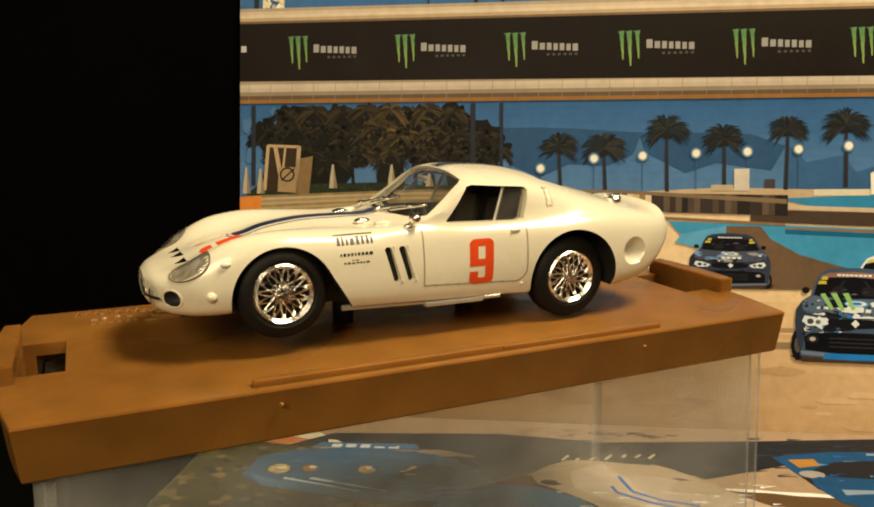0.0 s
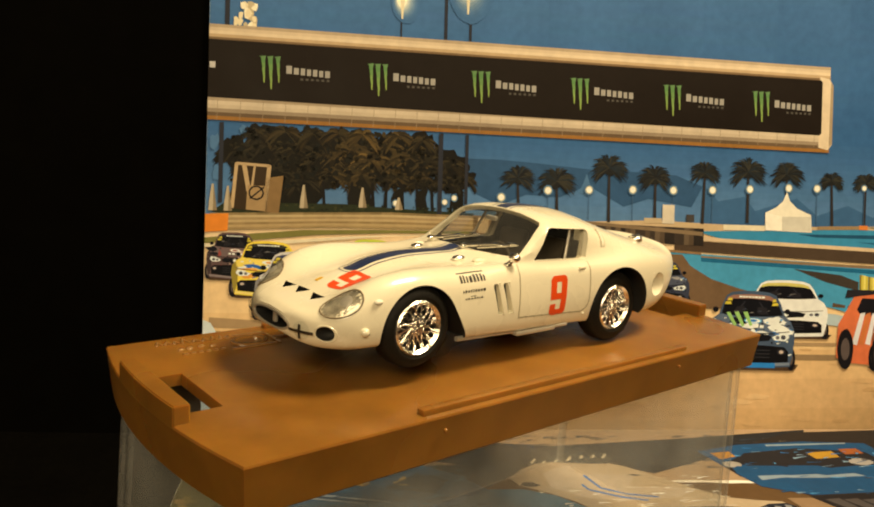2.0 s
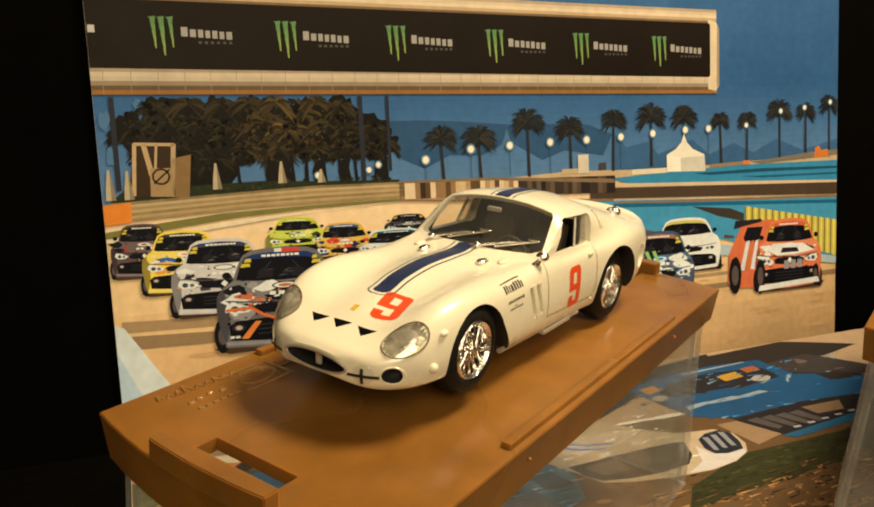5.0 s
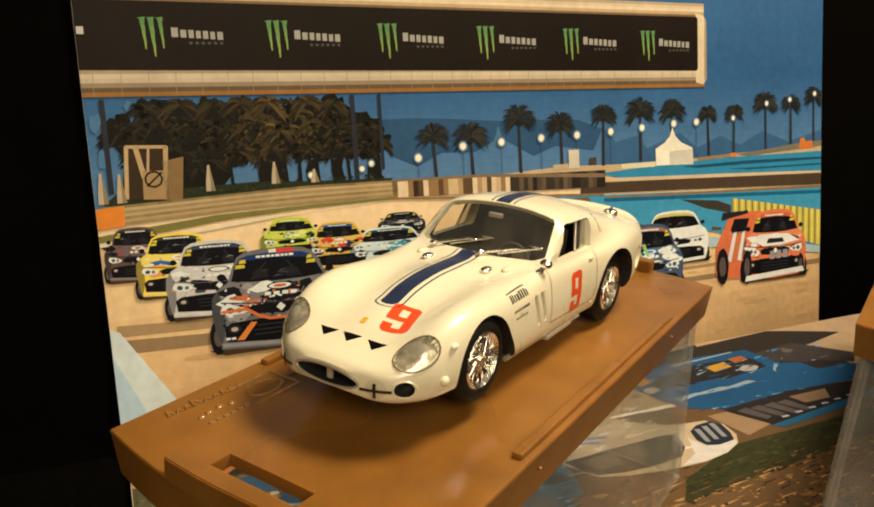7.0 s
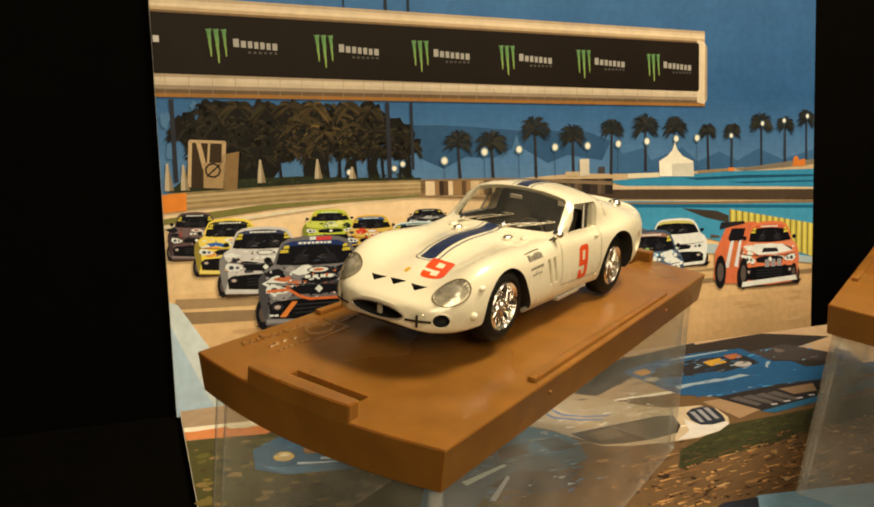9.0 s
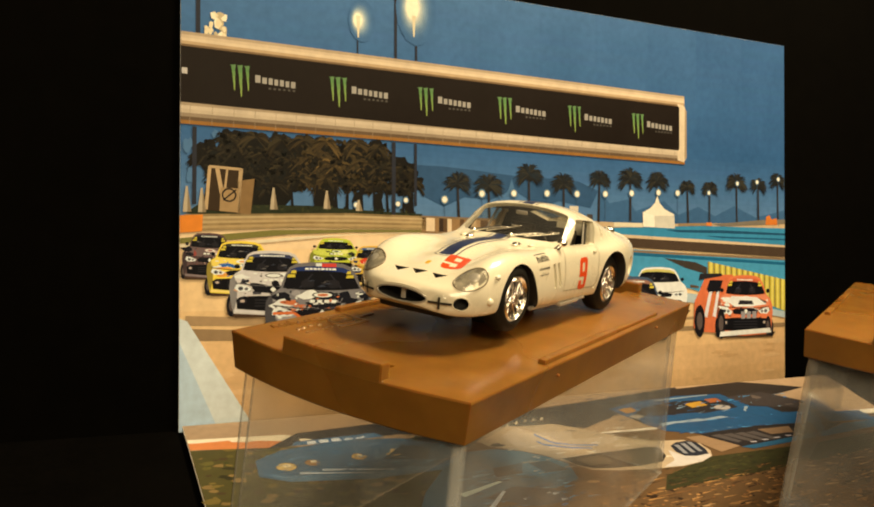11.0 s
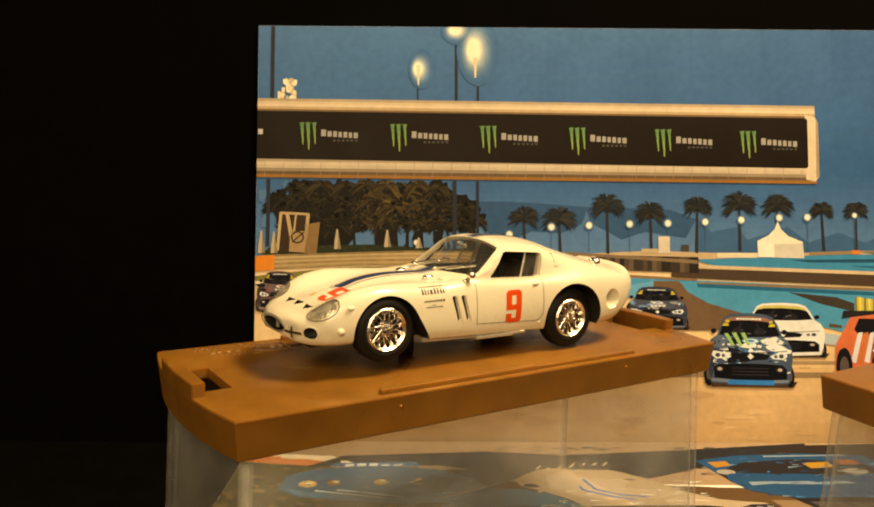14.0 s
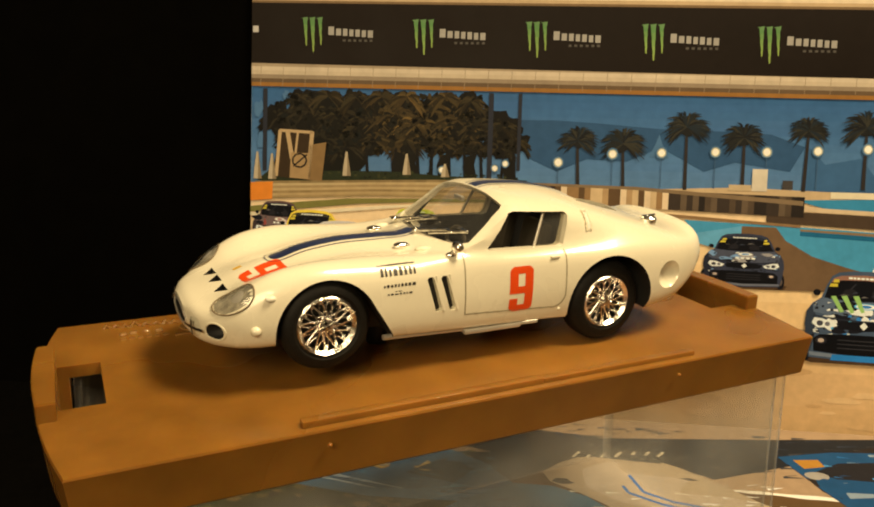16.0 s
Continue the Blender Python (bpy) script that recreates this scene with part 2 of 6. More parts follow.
def plinth_mesh():
    bm = bmesh.new()
    levels = [(-1.3, -8.5), (-1.0, -8.2), (-0.3, -1.0), (-0.2, -0.5), (-0.35, -0.15), (-0.75, 0.0)]
    rings = [[bm.verts.new((x, y, z)) for x, y in base_outline(g)] for g, z in levels]
    n = len(rings[0])
    for a, b in zip(rings, rings[1:]):
        for i in range(n):
            bm.faces.new((a[i], a[(i + 1) % n], b[(i + 1) % n], b[i]))
    bm.faces.new(rings[0][::-1])
    bm.faces.new(rings[-1])
    bmesh.ops.recalc_face_normals(bm, faces=bm.faces[:])
    me = bpy.data.meshes.new("plinth")
    bm.to_mesh(me)
    bm.free()
    me.materials.append(BROWN)
    cuts = [box(s * 65.4 - 3.4, s * 65.4 + 3.4, -8.6, 8.6, -10, 3) for s in (-1, 1)]
    cuts.append(box(-67, 67, -26.5, 26.5, -10, -2.2))
    return carved(me, cuts)


def display_base(at, label, marked=True):
    t = thing("display_base", at, label, "display base", "brown display bases")
    part("plinth", plinth_mesh(), BROWN, t, smooth=30)
    for s in (-1, 1):
        arc = [(s * ((69.15 if s > 0 else 68.5) + 3.7 * (1 - (y / 29.3) ** 2)), y) for y in [-12.2 + 24.0 * i / 10 for i in range(11)]]
        lip = prism(arc + [(s * 68.85, 11.8), (s * 68.85, -12.2)], "z", -0.6, 3.0)
        bmesh.ops.bevel(lip, geom=lip.edges[:], offset=0.2, segments=2, affect="EDGES")
        part("end_tab", lip, BROWN, t, smooth=40)
    for s in (-1, 1):
        bm = box(-36.8, 5.0, s * 27.3 - 0.9, s * 27.3 + 0.9, -0.4, 1.05, 0.3)
        bm = box(5.1, 38.6, s * 27.3 - 0.8, s * 27.3 + 0.8, -0.4, 0.85, 0.28, bm)
        part("edge_rib", bm, BROWN, t, smooth=40)
    for x in (-33.2, 33.6):
        part("moulding_nub", ball((x, -29.75, -2.5), 0.35, 0.4, 0.35), BROWN, t, smooth=60)
    if not marked:
        return t
    # raised maker's marks, too small to read
    rng = random.Random(4)
    x, y = -60.5, 25.6
    for i in range(9):
        wdt, tall = rng.uniform(1.0, 1.7), rng.uniform(1.5, 2.6) if i in (0, 3, 6) else rng.uniform(1.0, 1.5)
        bm = rod((x, y - 0.8, 0.12), (x + 0.5 * wdt, y - 0.8 + tall, 0.16), 0.26, None, 6)
        bm = rod((x + 0.5 * wdt, y - 0.8 + tall, 0.16), (x + wdt, y - 0.8, 0.12), 0.22, bm, 6)
        part("raised_mark", bm, BROWN_GLOSS, t, smooth=40)
        x, y = x + wdt + 0.45, y - 0.16
    for i in range(4):
        c = (-57.5 + 2.1 * i + rng.uniform(-0.3, 0.3), 20.9 + rng.uniform(-0.4, 0.4), 0.05)
        part("raised_mark", ball(c, 0.75, 0.6, 0.35), BROWN_GLOSS, t, smooth=60)
    for i in range(6):
        part("raised_mark", box(-58 + 1.5 * i, -57 + 1.5 * i, 17.6, 18.3, -0.2, 0.22, 0.08), BROWN_GLOSS, t, smooth=40)
    ring = spun([(2.6, -0.2), (3.4, -0.2), (3.3, 0.3), (2.7, 0.3)], 28, m=Matrix.Translation((-43.2, 20.6, 0)) @ Matrix.Diagonal((1.2, 0.8, 1, 1)))
    part("raised_mark", ring, BROWN_GLOSS, t, smooth=40)
    for x0, x1, y0, y1 in ((-48.5, -38.5, 16.6, 17.2), (-48.5, -38.5, 24.0, 24.6), (-38.6, -38.0, 16.6, 24.6), (-38.0, -31.5, 20.2, 20.7)):
        part("raised_mark", box(x0, x1, y0, y1, -0.2, 0.28, 0.1), BROWN_GLOSS, t, smooth=40)
    return t


def clear_box(at, label):
    """A clear moulded box stood on its lid end, open side down under the base."""
    t = thing("clear_box", at, label, "plastic box", "clear plastic boxes")

    def ring(hx, hy, z, r=1.6):
        pts = []
        for cx, cy, a0 in ((hx - r, hy - r, 0), (-hx + r, hy - r, 90), (-hx + r, -hy + r, 180), (hx - r, -hy + r, 270)):
            for i in range(5):
                a = radians(a0 + i * 22.5)
                pts.append((cx + r * math.cos(a), cy + r * math.sin(a), z))
        return pts
    outer = [ring(64.6, 25.6, -8.0), ring(66.6, 27.4, -8.9), ring(68.4, 28.6, -57.0)]
    inner = [ring(63.8, 24.8, -9.0), ring(65.4, 26.2, -9.6), ring(67.3, 27.5, -57.0)]
    n = len(outer[0])

    def panel(name, columns, mat):
        pm, made = bmesh.new(), {}

        def at_point(p):
            return made.setdefault(p, pm.verts.new(p)) if p not in made else made[p]
        for i in columns:
            j = (i + 1) % n
            for seq in (outer, inner):
                for a, b in zip(seq, seq[1:]):
                    pm.faces.new([at_point(p) for p in (a[i], a[j], b[j], b[i])])
            pm.faces.new([at_point(p) for p in (outer[-1][i], outer[-1][j], inner[-1][j], inner[-1][i])])
        bmesh.ops.recalc_face_normals(pm, faces=pm.faces[:])
        part(name, pm, mat, t, smooth=30).visible_shadow = False
    for side in range(4):
        panel("side_wall", [5 * side + 4], BOXPLASTIC)
        panel("corner_edge", range(5 * side, 5 * side + 4), BOXEDGE)
    top = bmesh.new()
    for seq in (outer, inner):
        top.faces.new([top.verts.new(p) for p in seq[0]])
    part("top_panel", top, BOXPLASTIC, t).visible_shadow = False
    return t


display_base(BASE_AT, "brown moulded plastic display base under the cream model car")
clear_box(BASE_AT, "clear hazy plastic box turned over beneath the brown base")
BASE2_AT = pose(-0.0261 + 0.1620, 0.14585 - 0.0068, 0.0577, 0, 0, 32.2)
display_base(BASE2_AT, "second brown moulded plastic display base, with nothing seen on it", marked=False)
clear_box(BASE2_AT, "clear plastic box turned over beneath the second base")

# ---- the model car ----
CAR = thing("model_car", BASE_AT @ pose(0, 0.0005, 0.0), "cream die-cast model coupe with red racing number, on brown base", "model car")

# half sections of the shell: station x, then y and z from the keel round the flank to the crown
SECTIONS = [
    (-49.4, (0, 9.4), (4.0, 9.4), (5.2, 9.9), (5.6, 11.1), (5.2, 12.2), (4.0, 12.8), (2.0, 13.0), (0, 13.1)),
    (-48.2, (0, 8.6), (8.2, 8.6), (9.2, 9.4), (9.6, 11.0), (9.1, 12.5), (7.2, 13.4), (3.6, 13.8), (0, 13.9)),
    (-46.0, (0, 8.0), (11.0, 8.0), (12.3, 9.2), (12.8, 11.1), (12.2, 12.9), (10.2, 14.1), (5.2, 14.4), (0, 14.5)),
    (-43.0, (0, 7.8), (13.3, 7.8), (14.7, 9.0), (15.2, 11.8), (14.5, 14.4), (12.2, 15.7), (6.0, 15.2), (0, 15.4)),
    (-40.0, (0, 7.9), (14.7, 7.9), (16.0, 9.2), (16.4, 12.4), (15.5, 16.2), (13.0, 17.9), (6.5, 16.4), (0, 16.7)),
    (-36.5, (0, 8.1), (15.6, 8.1), (16.9, 9.4), (17.2, 12.9), (16.3, 17.5), (13.2, 19.5), (6.8, 17.3), (0, 17.8)),
    (-32.5, (0, 7.9), (15.9, 7.9), (17.2, 9.2), (17.5, 13.0), (16.6, 18.4), (13.2, 20.3), (6.8, 18.0), (0, 18.6)),
    (-28.5, (0, 7.5), (16.0, 7.5), (17.3, 9.0), (17.6, 13.0), (16.7, 18.7), (13.2, 20.6), (7.0, 18.8), (0, 19.9)),
    (-22.0, (0, 7.2), (16.0, 7.2), (17.1, 8.9), (17.4, 13.0), (16.5, 18.4), (13.0, 20.4), (7.0, 19.6), (0, 20.8)),
    (-15.0, (0, 7.1), (16.1, 7.1), (17.0, 8.9), (17.2, 13.0), (16.5, 18.0), (13.4, 20.0), (7.5, 19.6), (0, 20.9)),
    (-9.5, (0, 7.0), (16.2, 7.0), (17.0, 8.9), (17.2, 13.0), (16.5, 17.9), (14.6, 19.9), (10.0, 20.0), (0, 20.9)),
    (-5.0, (0, 6.9), (16.3, 6.9), (17.0, 8.9), (17.2, 13.0), (16.5, 17.9), (15.0, 20.1), (12.8, 20.7), (0, 22.6)),
    (0.5, (0, 6.8), (16.3, 6.8), (17.0, 8.9), (17.2, 13.0), (16.6, 17.9), (15.3, 20.2), (13.5, 24.0), (0, 26.2)),
    (5.5, (0, 6.7), (16.3, 6.7), (17.0, 8.9), (17.3, 13.0), (16.7, 17.9), (15.3, 20.2), (13.2, 27.1), (0, 29.1)),
    (11.5, (0, 6.6), (16.4, 6.6), (17.1, 8.9), (17.4, 13.0), (16.9, 17.9), (15.4, 20.1), (13.1, 27.0), (0, 29.4)),
    (18.0, (0, 6.4), (16.7, 6.4), (17.6, 8.8), (18.0, 13.0), (17.4, 17.9), (15.6, 20.2), (12.8, 26.3), (0, 28.8)),
    (24.5, (0, 6.2), (17.2, 6.2), (18.4, 8.6), (18.8, 13.0), (18.2, 18.0), (16.0, 20.4), (12.4, 24.9), (0, 27.3)),
    (31.0, (0, 6.0), (17.4, 6.0), (18.7, 8.4), (19.1, 13.0), (18.5, 18.2), (16.4, 20.6), (11.8, 23.4), (0, 25.2)),
    (38.0, (0, 6.4), (16.9, 6.4), (18.2, 8.4), (18.6, 13.0), (18.0, 17.9), (15.9, 20.2), (11.2, 21.9), (0, 23.0)),
    (44.0, (0, 7.3), (15.8, 7.3), (17.0, 9.1), (17.5, 13.2), (16.9, 17.4), (14.8, 19.5), (10.0, 20.5), (0, 21.0)),
    (48.2, (0, 9.4), (14.2, 9.4), (15.6, 10.8), (16.1, 13.9), (15.6, 17.1), (13.8, 19.0), (9.4, 20.2), (0, 20.6)),
    (50.8, (0, 11.8), (12.9, 11.8), (14.2, 12.8), (14.7, 14.8), (14.3, 17.0), (12.9, 19.1), (9.0, 20.6), (0, 21.2)),
    (51.6, (0, 12.8), (12.2, 12.8), (13.4, 13.5), (13.9, 15.0), (13.5, 16.9), (12.2, 18.7), (8.6, 20.2), (0, 20.8)),
]
FLAT = [[row[0]] + [c for p in row[1:] for c in p] for row in SECTIONS]


def half_section(t, samples=30):
    row = catmull(FLAT, t)
    pts = [row[1 + 2 * i:3 + 2 * i] for i in range(8)]
    # the flat keel ends just inside the sill, so that the flank runs straight down to it
    pts[0] = (max(0.0, pts[1][0] - 0.9), pts[0][1])
    ghost = [(pts[0][0] - 0.9, pts[0][1])] + pts + [(-pts[-2][0], pts[-2][1])]
    out = []
    for k in range(samples + 1):
        s = 7.0 * k / samples
        i = min(int(s), 6)
        f = s - i
        a, b, c, d = ghost[i], ghost[i + 1], ghost[i + 2], ghost[i + 3]
        out.append([0.5 * (2 * q + (r - p) * f + (2 * p - 5 * q + 4 * r - w) * f * f + (3 * q - p - 3 * r + w) * f ** 3)
                    for p, q, r, w in zip(a, b, c, d)])
    out[0][0] = out[-1][0] = 0.0
    return row[0], out


def lofted(times, change=lambda x, y, z: (x, y, z), mat=0):
    bm = bmesh.new()
    rings = []
    for t in times:
        x, half = half_section(t)
        full = half + [(-y, z) for y, z in half[-2:0:-1]]
        rings.append([bm.verts.new(change(x, y, z)) for y, z in full])
    n = len(rings[0])
    for a, b in zip(rings, rings[1:]):
        for i in range(n):
            bm.faces.new((a[i], a[(i + 1) % n], b[(i + 1) % n], b[i]))
    bm.faces.new(rings[0])
    bm.faces.new(rings[-1][::-1])
    bmesh.ops.recalc_face_normals(bm, faces=bm.faces[:])
    for f in bm.faces:
        f.material_index = mat
    return bm


STEPS = (len(FLAT) - 1) * 5
shell_bm = lofted([i / 5 for i in range(STEPS + 1)])
from mathutils.bvhtree import BVHTree
SKIN = BVHTree.FromBMesh(shell_bm)


def arch(cx, cz, r, tail):
    pts = [(cx + r * math.cos(radians(a)), cz + r * math.sin(radians(a))) for a in range(-10, 191, 8)]
    if tail:
        pts = [(cx + tail, 3.0), (cx + tail, 7.4), (cx + 8.0, 13.0)] + [p for p in pts if p[1] > 13.2 or p[0] < cx]
        return pts + [(cx - r, 3.0)]
    return [(cx + r, 3.0)] + pts + [(cx - r, 3.0)]


FRONT_HUB, REAR_HUB = (-29.0, 10.6), (26.1, 8.5)
cutters = []
for s in (-1, 1):
    a, b = sorted((s * 10.5, s * 24))
    cutters.append(prism(arch(-29.0, 9.9, 8.5, 11.5), "y", a, b, mat=1))
    cutters.append(prism(arch(26.2, 8.6, 9.2, 0), "y", a, b, mat=1))
# cabin hollow
def cabin_half(x):
    return 13.9 if x < 14 else max(10.0, 13.9 - 0.5 * (x - 14))


cabin = lofted([10.35 + i * 0.2 for i in range(37)], lambda x, y, z: (x + 0.5, max(-cabin_half(x), min(cabin_half(x), y * 0.925)), max(z - 0.95, 10.2)), 1)
cutters.append(cabin)
# windscreen, side and rear window openings
slant = Vector((-0.58, 0, 0.81))


def screen_opening():
    bm = bmesh.new()
    rim = [(-7.2, 0, 21.2), (-6.4, 6.0, 21.0), (-3.9, 12.4, 20.6), (-2.2, 14.1, 20.9), (4.1, 12.5, 26.7), (4.8, 11.8, 27.5), (4.9, 6.0, 28.5), (4.9, 0, 28.8)]
    rim = rim + [(x, -y, z) for x, y, z in rim[-2:0:-1]]
    lo, hi = [bm.verts.new(Vector(p) - slant * 4.2) for p in rim], [bm.verts.new(Vector(p) + slant * 5) for p in rim]
    bm.faces.new(lo)
    bm.faces.new(hi[::-1])
    for i in range(len(rim)):
        j = (i + 1) % len(rim)
        bm.faces.new((lo[i], hi[i], hi[j], lo[j]))
    bmesh.ops.recalc_face_normals(bm, faces=bm.faces[:])
    return bm


cutters.append(screen_opening())
SIDE_WINDOW = [(0.5, 20.5), (1.2, 20.2), (15.4, 19.8), (16.2, 20.2), (17.7, 25.2), (17.2, 25.8), (6.2, 26.6), (5.1, 26.3)]
cutters.append(prism(SIDE_WINDOW, "y", -22, -6))
cutters.append(prism(SIDE_WINDOW, "y", 6, 22))
cutters.append(prism([(24, -8), (35, -7), (36, 0), (35, 7), (24, 8), (23, 0)], "z", 19.5, 40))
# mouth, nose slots, brake duct holes and fender vents
cutters.append(ball((-49.6, 0, 11.0), 5.3, 6.3, 1.55, n=16))
cutters[-1].faces.ensure_lookup_table()
for f in cutters[-1].faces:
    f.material_index = 1
for y in (-4.9, 0.2, 5.0):
    cutters.append(prism([(-44.6, y - 0.3), (-44.3, y + 0.1), (-42.7, y + 1.9), (-42.6, y - 2.0), (-44.3, y - 0.5)], "z", 14.1, 22, mat=1))
for s in (-1, 1):
    cutters.append(ball((-46.0, s * 12.7, 10.7), 3.0, 1.3, 1.3, n=10))
    for f in cutters[-1].faces:
        f.material_index = 1
for x in (-11.6, -9.0):
    for s in (-1, 1):
        a, b = sorted((s * 15.9, s * 20))
        cutters.append(prism([(x - 0.1, 16.6), (x + 0.2, 17.0), (x + 0.95, 17.0), (x + 1.25, 16.6), (x + 2.75, 11.2), (x + 2.5, 10.9), (x + 1.75, 10.9), (x + 1.45, 11.2)], "y", a, b))
        # slot floors coloured black, standing in for the shade of deeper slots
        for f in cutters[-1].faces:
            if abs(f.calc_center_median().y) < 16.2:
                f.material_index = 1
for s in (-1, 1):
    cutters.append(ball((40.4, s * 19.9, 12.7), 3.6, 3.3, 3.3, n=14))

shell_me = bpy.data.meshes.new("shell")
shell_bm.to_mesh(shell_me)
shell_bm.free()
shell_me.materials.append(PAINT)
shell_me.materials.append(BLACKP)
body = part("body", carved(shell_me, cutters), PAINT, CAR, "glossy cream painted shell", smooth=32)


def on_skin(p, d, lift):
    hit, normal, _, _ = SKIN.ray_cast(Vector(p) - Vector(d) * 40, Vector(d))
    if hit is None:
        return None
    if normal.dot(Vector(d)) > 0:
        normal = -normal
    return hit + normal * lift


def decal(name, inside, ur, vr, cell, origin, ux, vx, d, mat, parent=body, lift=0.05, label=""):
    """A transfer: the cells for which inside(u, v) holds, laid on the shell along d."""
    bm = bmesh.new()
    grid = {}
    o, ux, vx = Vector(origin), Vector(ux), Vector(vx)
    nu, nv = int((ur[1] - ur[0]) / cell), int((vr[1] - vr[0]) / cell)

    def vert(i, j):
        if (i, j) not in grid:
            p = on_skin(o + ux * (ur[0] + i * cell) + vx * (vr[0] + j * cell), d, lift)
            grid[i, j] = bm.verts.new(p) if p is not None else None
        return grid[i, j]
    for i in range(nu):
        for j in range(nv):
            if inside(ur[0] + (i + 0.5) * cell, vr[0] + (j + 0.5) * cell):
                q = [vert(i, j), vert(i + 1, j), vert(i + 1, j + 1), vert(i, j + 1)]
                if None not in q:
                    bm.faces.new(q)
    return part(name, bm, mat, parent, label, smooth=60)


def lens_patch(name, outline, origin, ux, vx, d, bulge, mat, lift, parent=body, rings=6, label=""):
    """A domed patch on the shell inside a round outline(angle) -> radius."""
    bm = bmesh.new()
    o, ux, vx = Vector(origin), Vector(ux), Vector(vx)
    rows = []
    for k in range(rings + 1):
        f = k / rings
        row = []
        for i in range(36):
            a = 2 * math.pi * i / 36
            r = outline(a) * f
            p = on_skin(o + ux * r * math.cos(a) + vx * r * math.sin(a), d, lift + bulge * (1 - f * f))
            row.append(bm.verts.new(p))
        rows.append(row)
    for a, b in zip(rows, rows[1:]):
        for i in range(36):
            bm.faces.new((a[i], a[(i + 1) % 36], b[(i + 1) % 36], b[i]))
    bmesh.ops.remove_doubles(bm, verts=bm.verts[:], dist=1e-4)
    return part(name, bm, mat, parent, label, smooth=60)


def nine(u, v):
    """A block figure nine, 4.9 wide and 8.2 high."""
    a, b = max(abs(u) - 1.25, 0), max(abs(v) - 2.9, 0)
    if math.hypot(a, b) > 1.2:
        return False
    if abs(u) < 0.72 and 0.5 < v < 2.85:
        return False
    if abs(u) < 0.72 and -2.9 < v < -0.75:
        return False
    if u < 0 and -1.75 < v < -0.75:
        return False
    return True


decal("race_number", nine, (-2.6, 2.6), (-4.2, 4.2), 0.1, (6.7, -17, 13.15), (1, 0, 0), (0.02, 0, 1), (0, 1, 0), RED, label="red racing number 9 on the door")
decal("race_number", lambda u, v: nine(u * 0.9, v * 1.05), (-2.9, 2.9), (-4.1, 4.1), 0.1, (-36.4, -4.9, 0), (0.1, -0.995, 0), (0.95, 0.22, 0), (0, 0, -1), RED, label="red racing number 9 on the bonnet")
decal("race_number", lambda u, v: nine(u, v), (-2.6, 2.6), (-4.2, 4.2), 0.12, (6.4, 17, 13.3), (-1, 0, 0), (0, 0, 1), (0, -1, 0), RED, label="red racing number 9 on the far door")


decal("stripe", lambda u, v: abs(v) < 2.7 and (abs(v) > 2.42) and u > -33.2 or (u <= -33.2 and 2.42 ** 2 < ((u + 33.2) * 1.5) ** 2 + v * v < 2.7 ** 2),
      (-36.4, -7.4), (-3.2, 3.2), 0.1, (0, 0, 0), (1, 0, 0), (0, 1, 0), (0, 0, -1), BLUE, label="thin navy border line of the stripe")
decal("stripe", lambda u, v: abs(v) < 1.65 and (u > -33.0 or ((u + 33.0) * 1.4) ** 2 + v * v < 1.65 ** 2), (-35, -7.4), (-2, 2), 0.15, (0, 0, 0), (1, 0, 0), (0, 1, 0), (0, 0, -1), BLUE, label="broad navy bonnet stripe")
decal("stripe", lambda u, v: abs(v) < 1.65, (5.2, 23.4), (-2, 2), 0.2, (0, 0, 0), (1, 0, 0), (0, 1, 0), (0, 0, -1), BLUE, label="broad navy roof stripe")
decal("stripe", lambda u, v: 2.42 < abs(v) < 2.7, (5.2, 23.4), (-3.2, 3.2), 0.1, (0, 0, 0), (1, 0, 0), (0, 1, 0), (0, 0, -1), BLUE, label="thin navy border line on the roof")
decal("badge", lambda u, v: abs(u) < 0.75 and abs(v) < 0.55, (-1, 1), (-1, 1), 0.1, (-39.6, 0.3, 0), (1, 0, 0), (0, 1, 0), (0, 0, -1), YELLOW, label="small yellow badge on the nose")

# small dark lettering on the fender, drawn as bars
letter_rng = random.Random(8)
for row, (z, h, x0, x1, gap) in enumerate(((17.9, 1.25, -20.0, -13.7, 0.28), (16.1, 0.55, -19.6, -13.9, 0.22), (15.3, 0.2, -17.6, -16.4, 0.2), (14.8, 0.28, -19.0, -14.4, 0.2))):
    x = x0
    while x < x1:
        wd = letter_rng.uniform(0.45, 0.75) if row == 0 else letter_rng.uniform(0.3, 0.7)
        stem = 0.2 if row == 0 else 0.12

        def glyph(u, v, wd=wd, h=h, st=stem, k=letter_rng.random(), row=row):
            return 0 < u < wd and 0 < v < h * (1.0 if k > 0.35 else 0.8)
        decal("lettering", glyph, (0, wd), (0, h), 0.1 if row == 0 else 0.07, (x, -17, z), (1, 0, 0), (0.05, 0, 1), (0, 1, 0), INKBLACK)
        x += wd + gap
decal("lettering", lambda u, v: True, (-0.2, 6.8), (0, 0.14), 0.07, (-20.2, -17, 19.35), (1, 0, 0), (0, 0, 1), (0, 1, 0), INKBLACK)

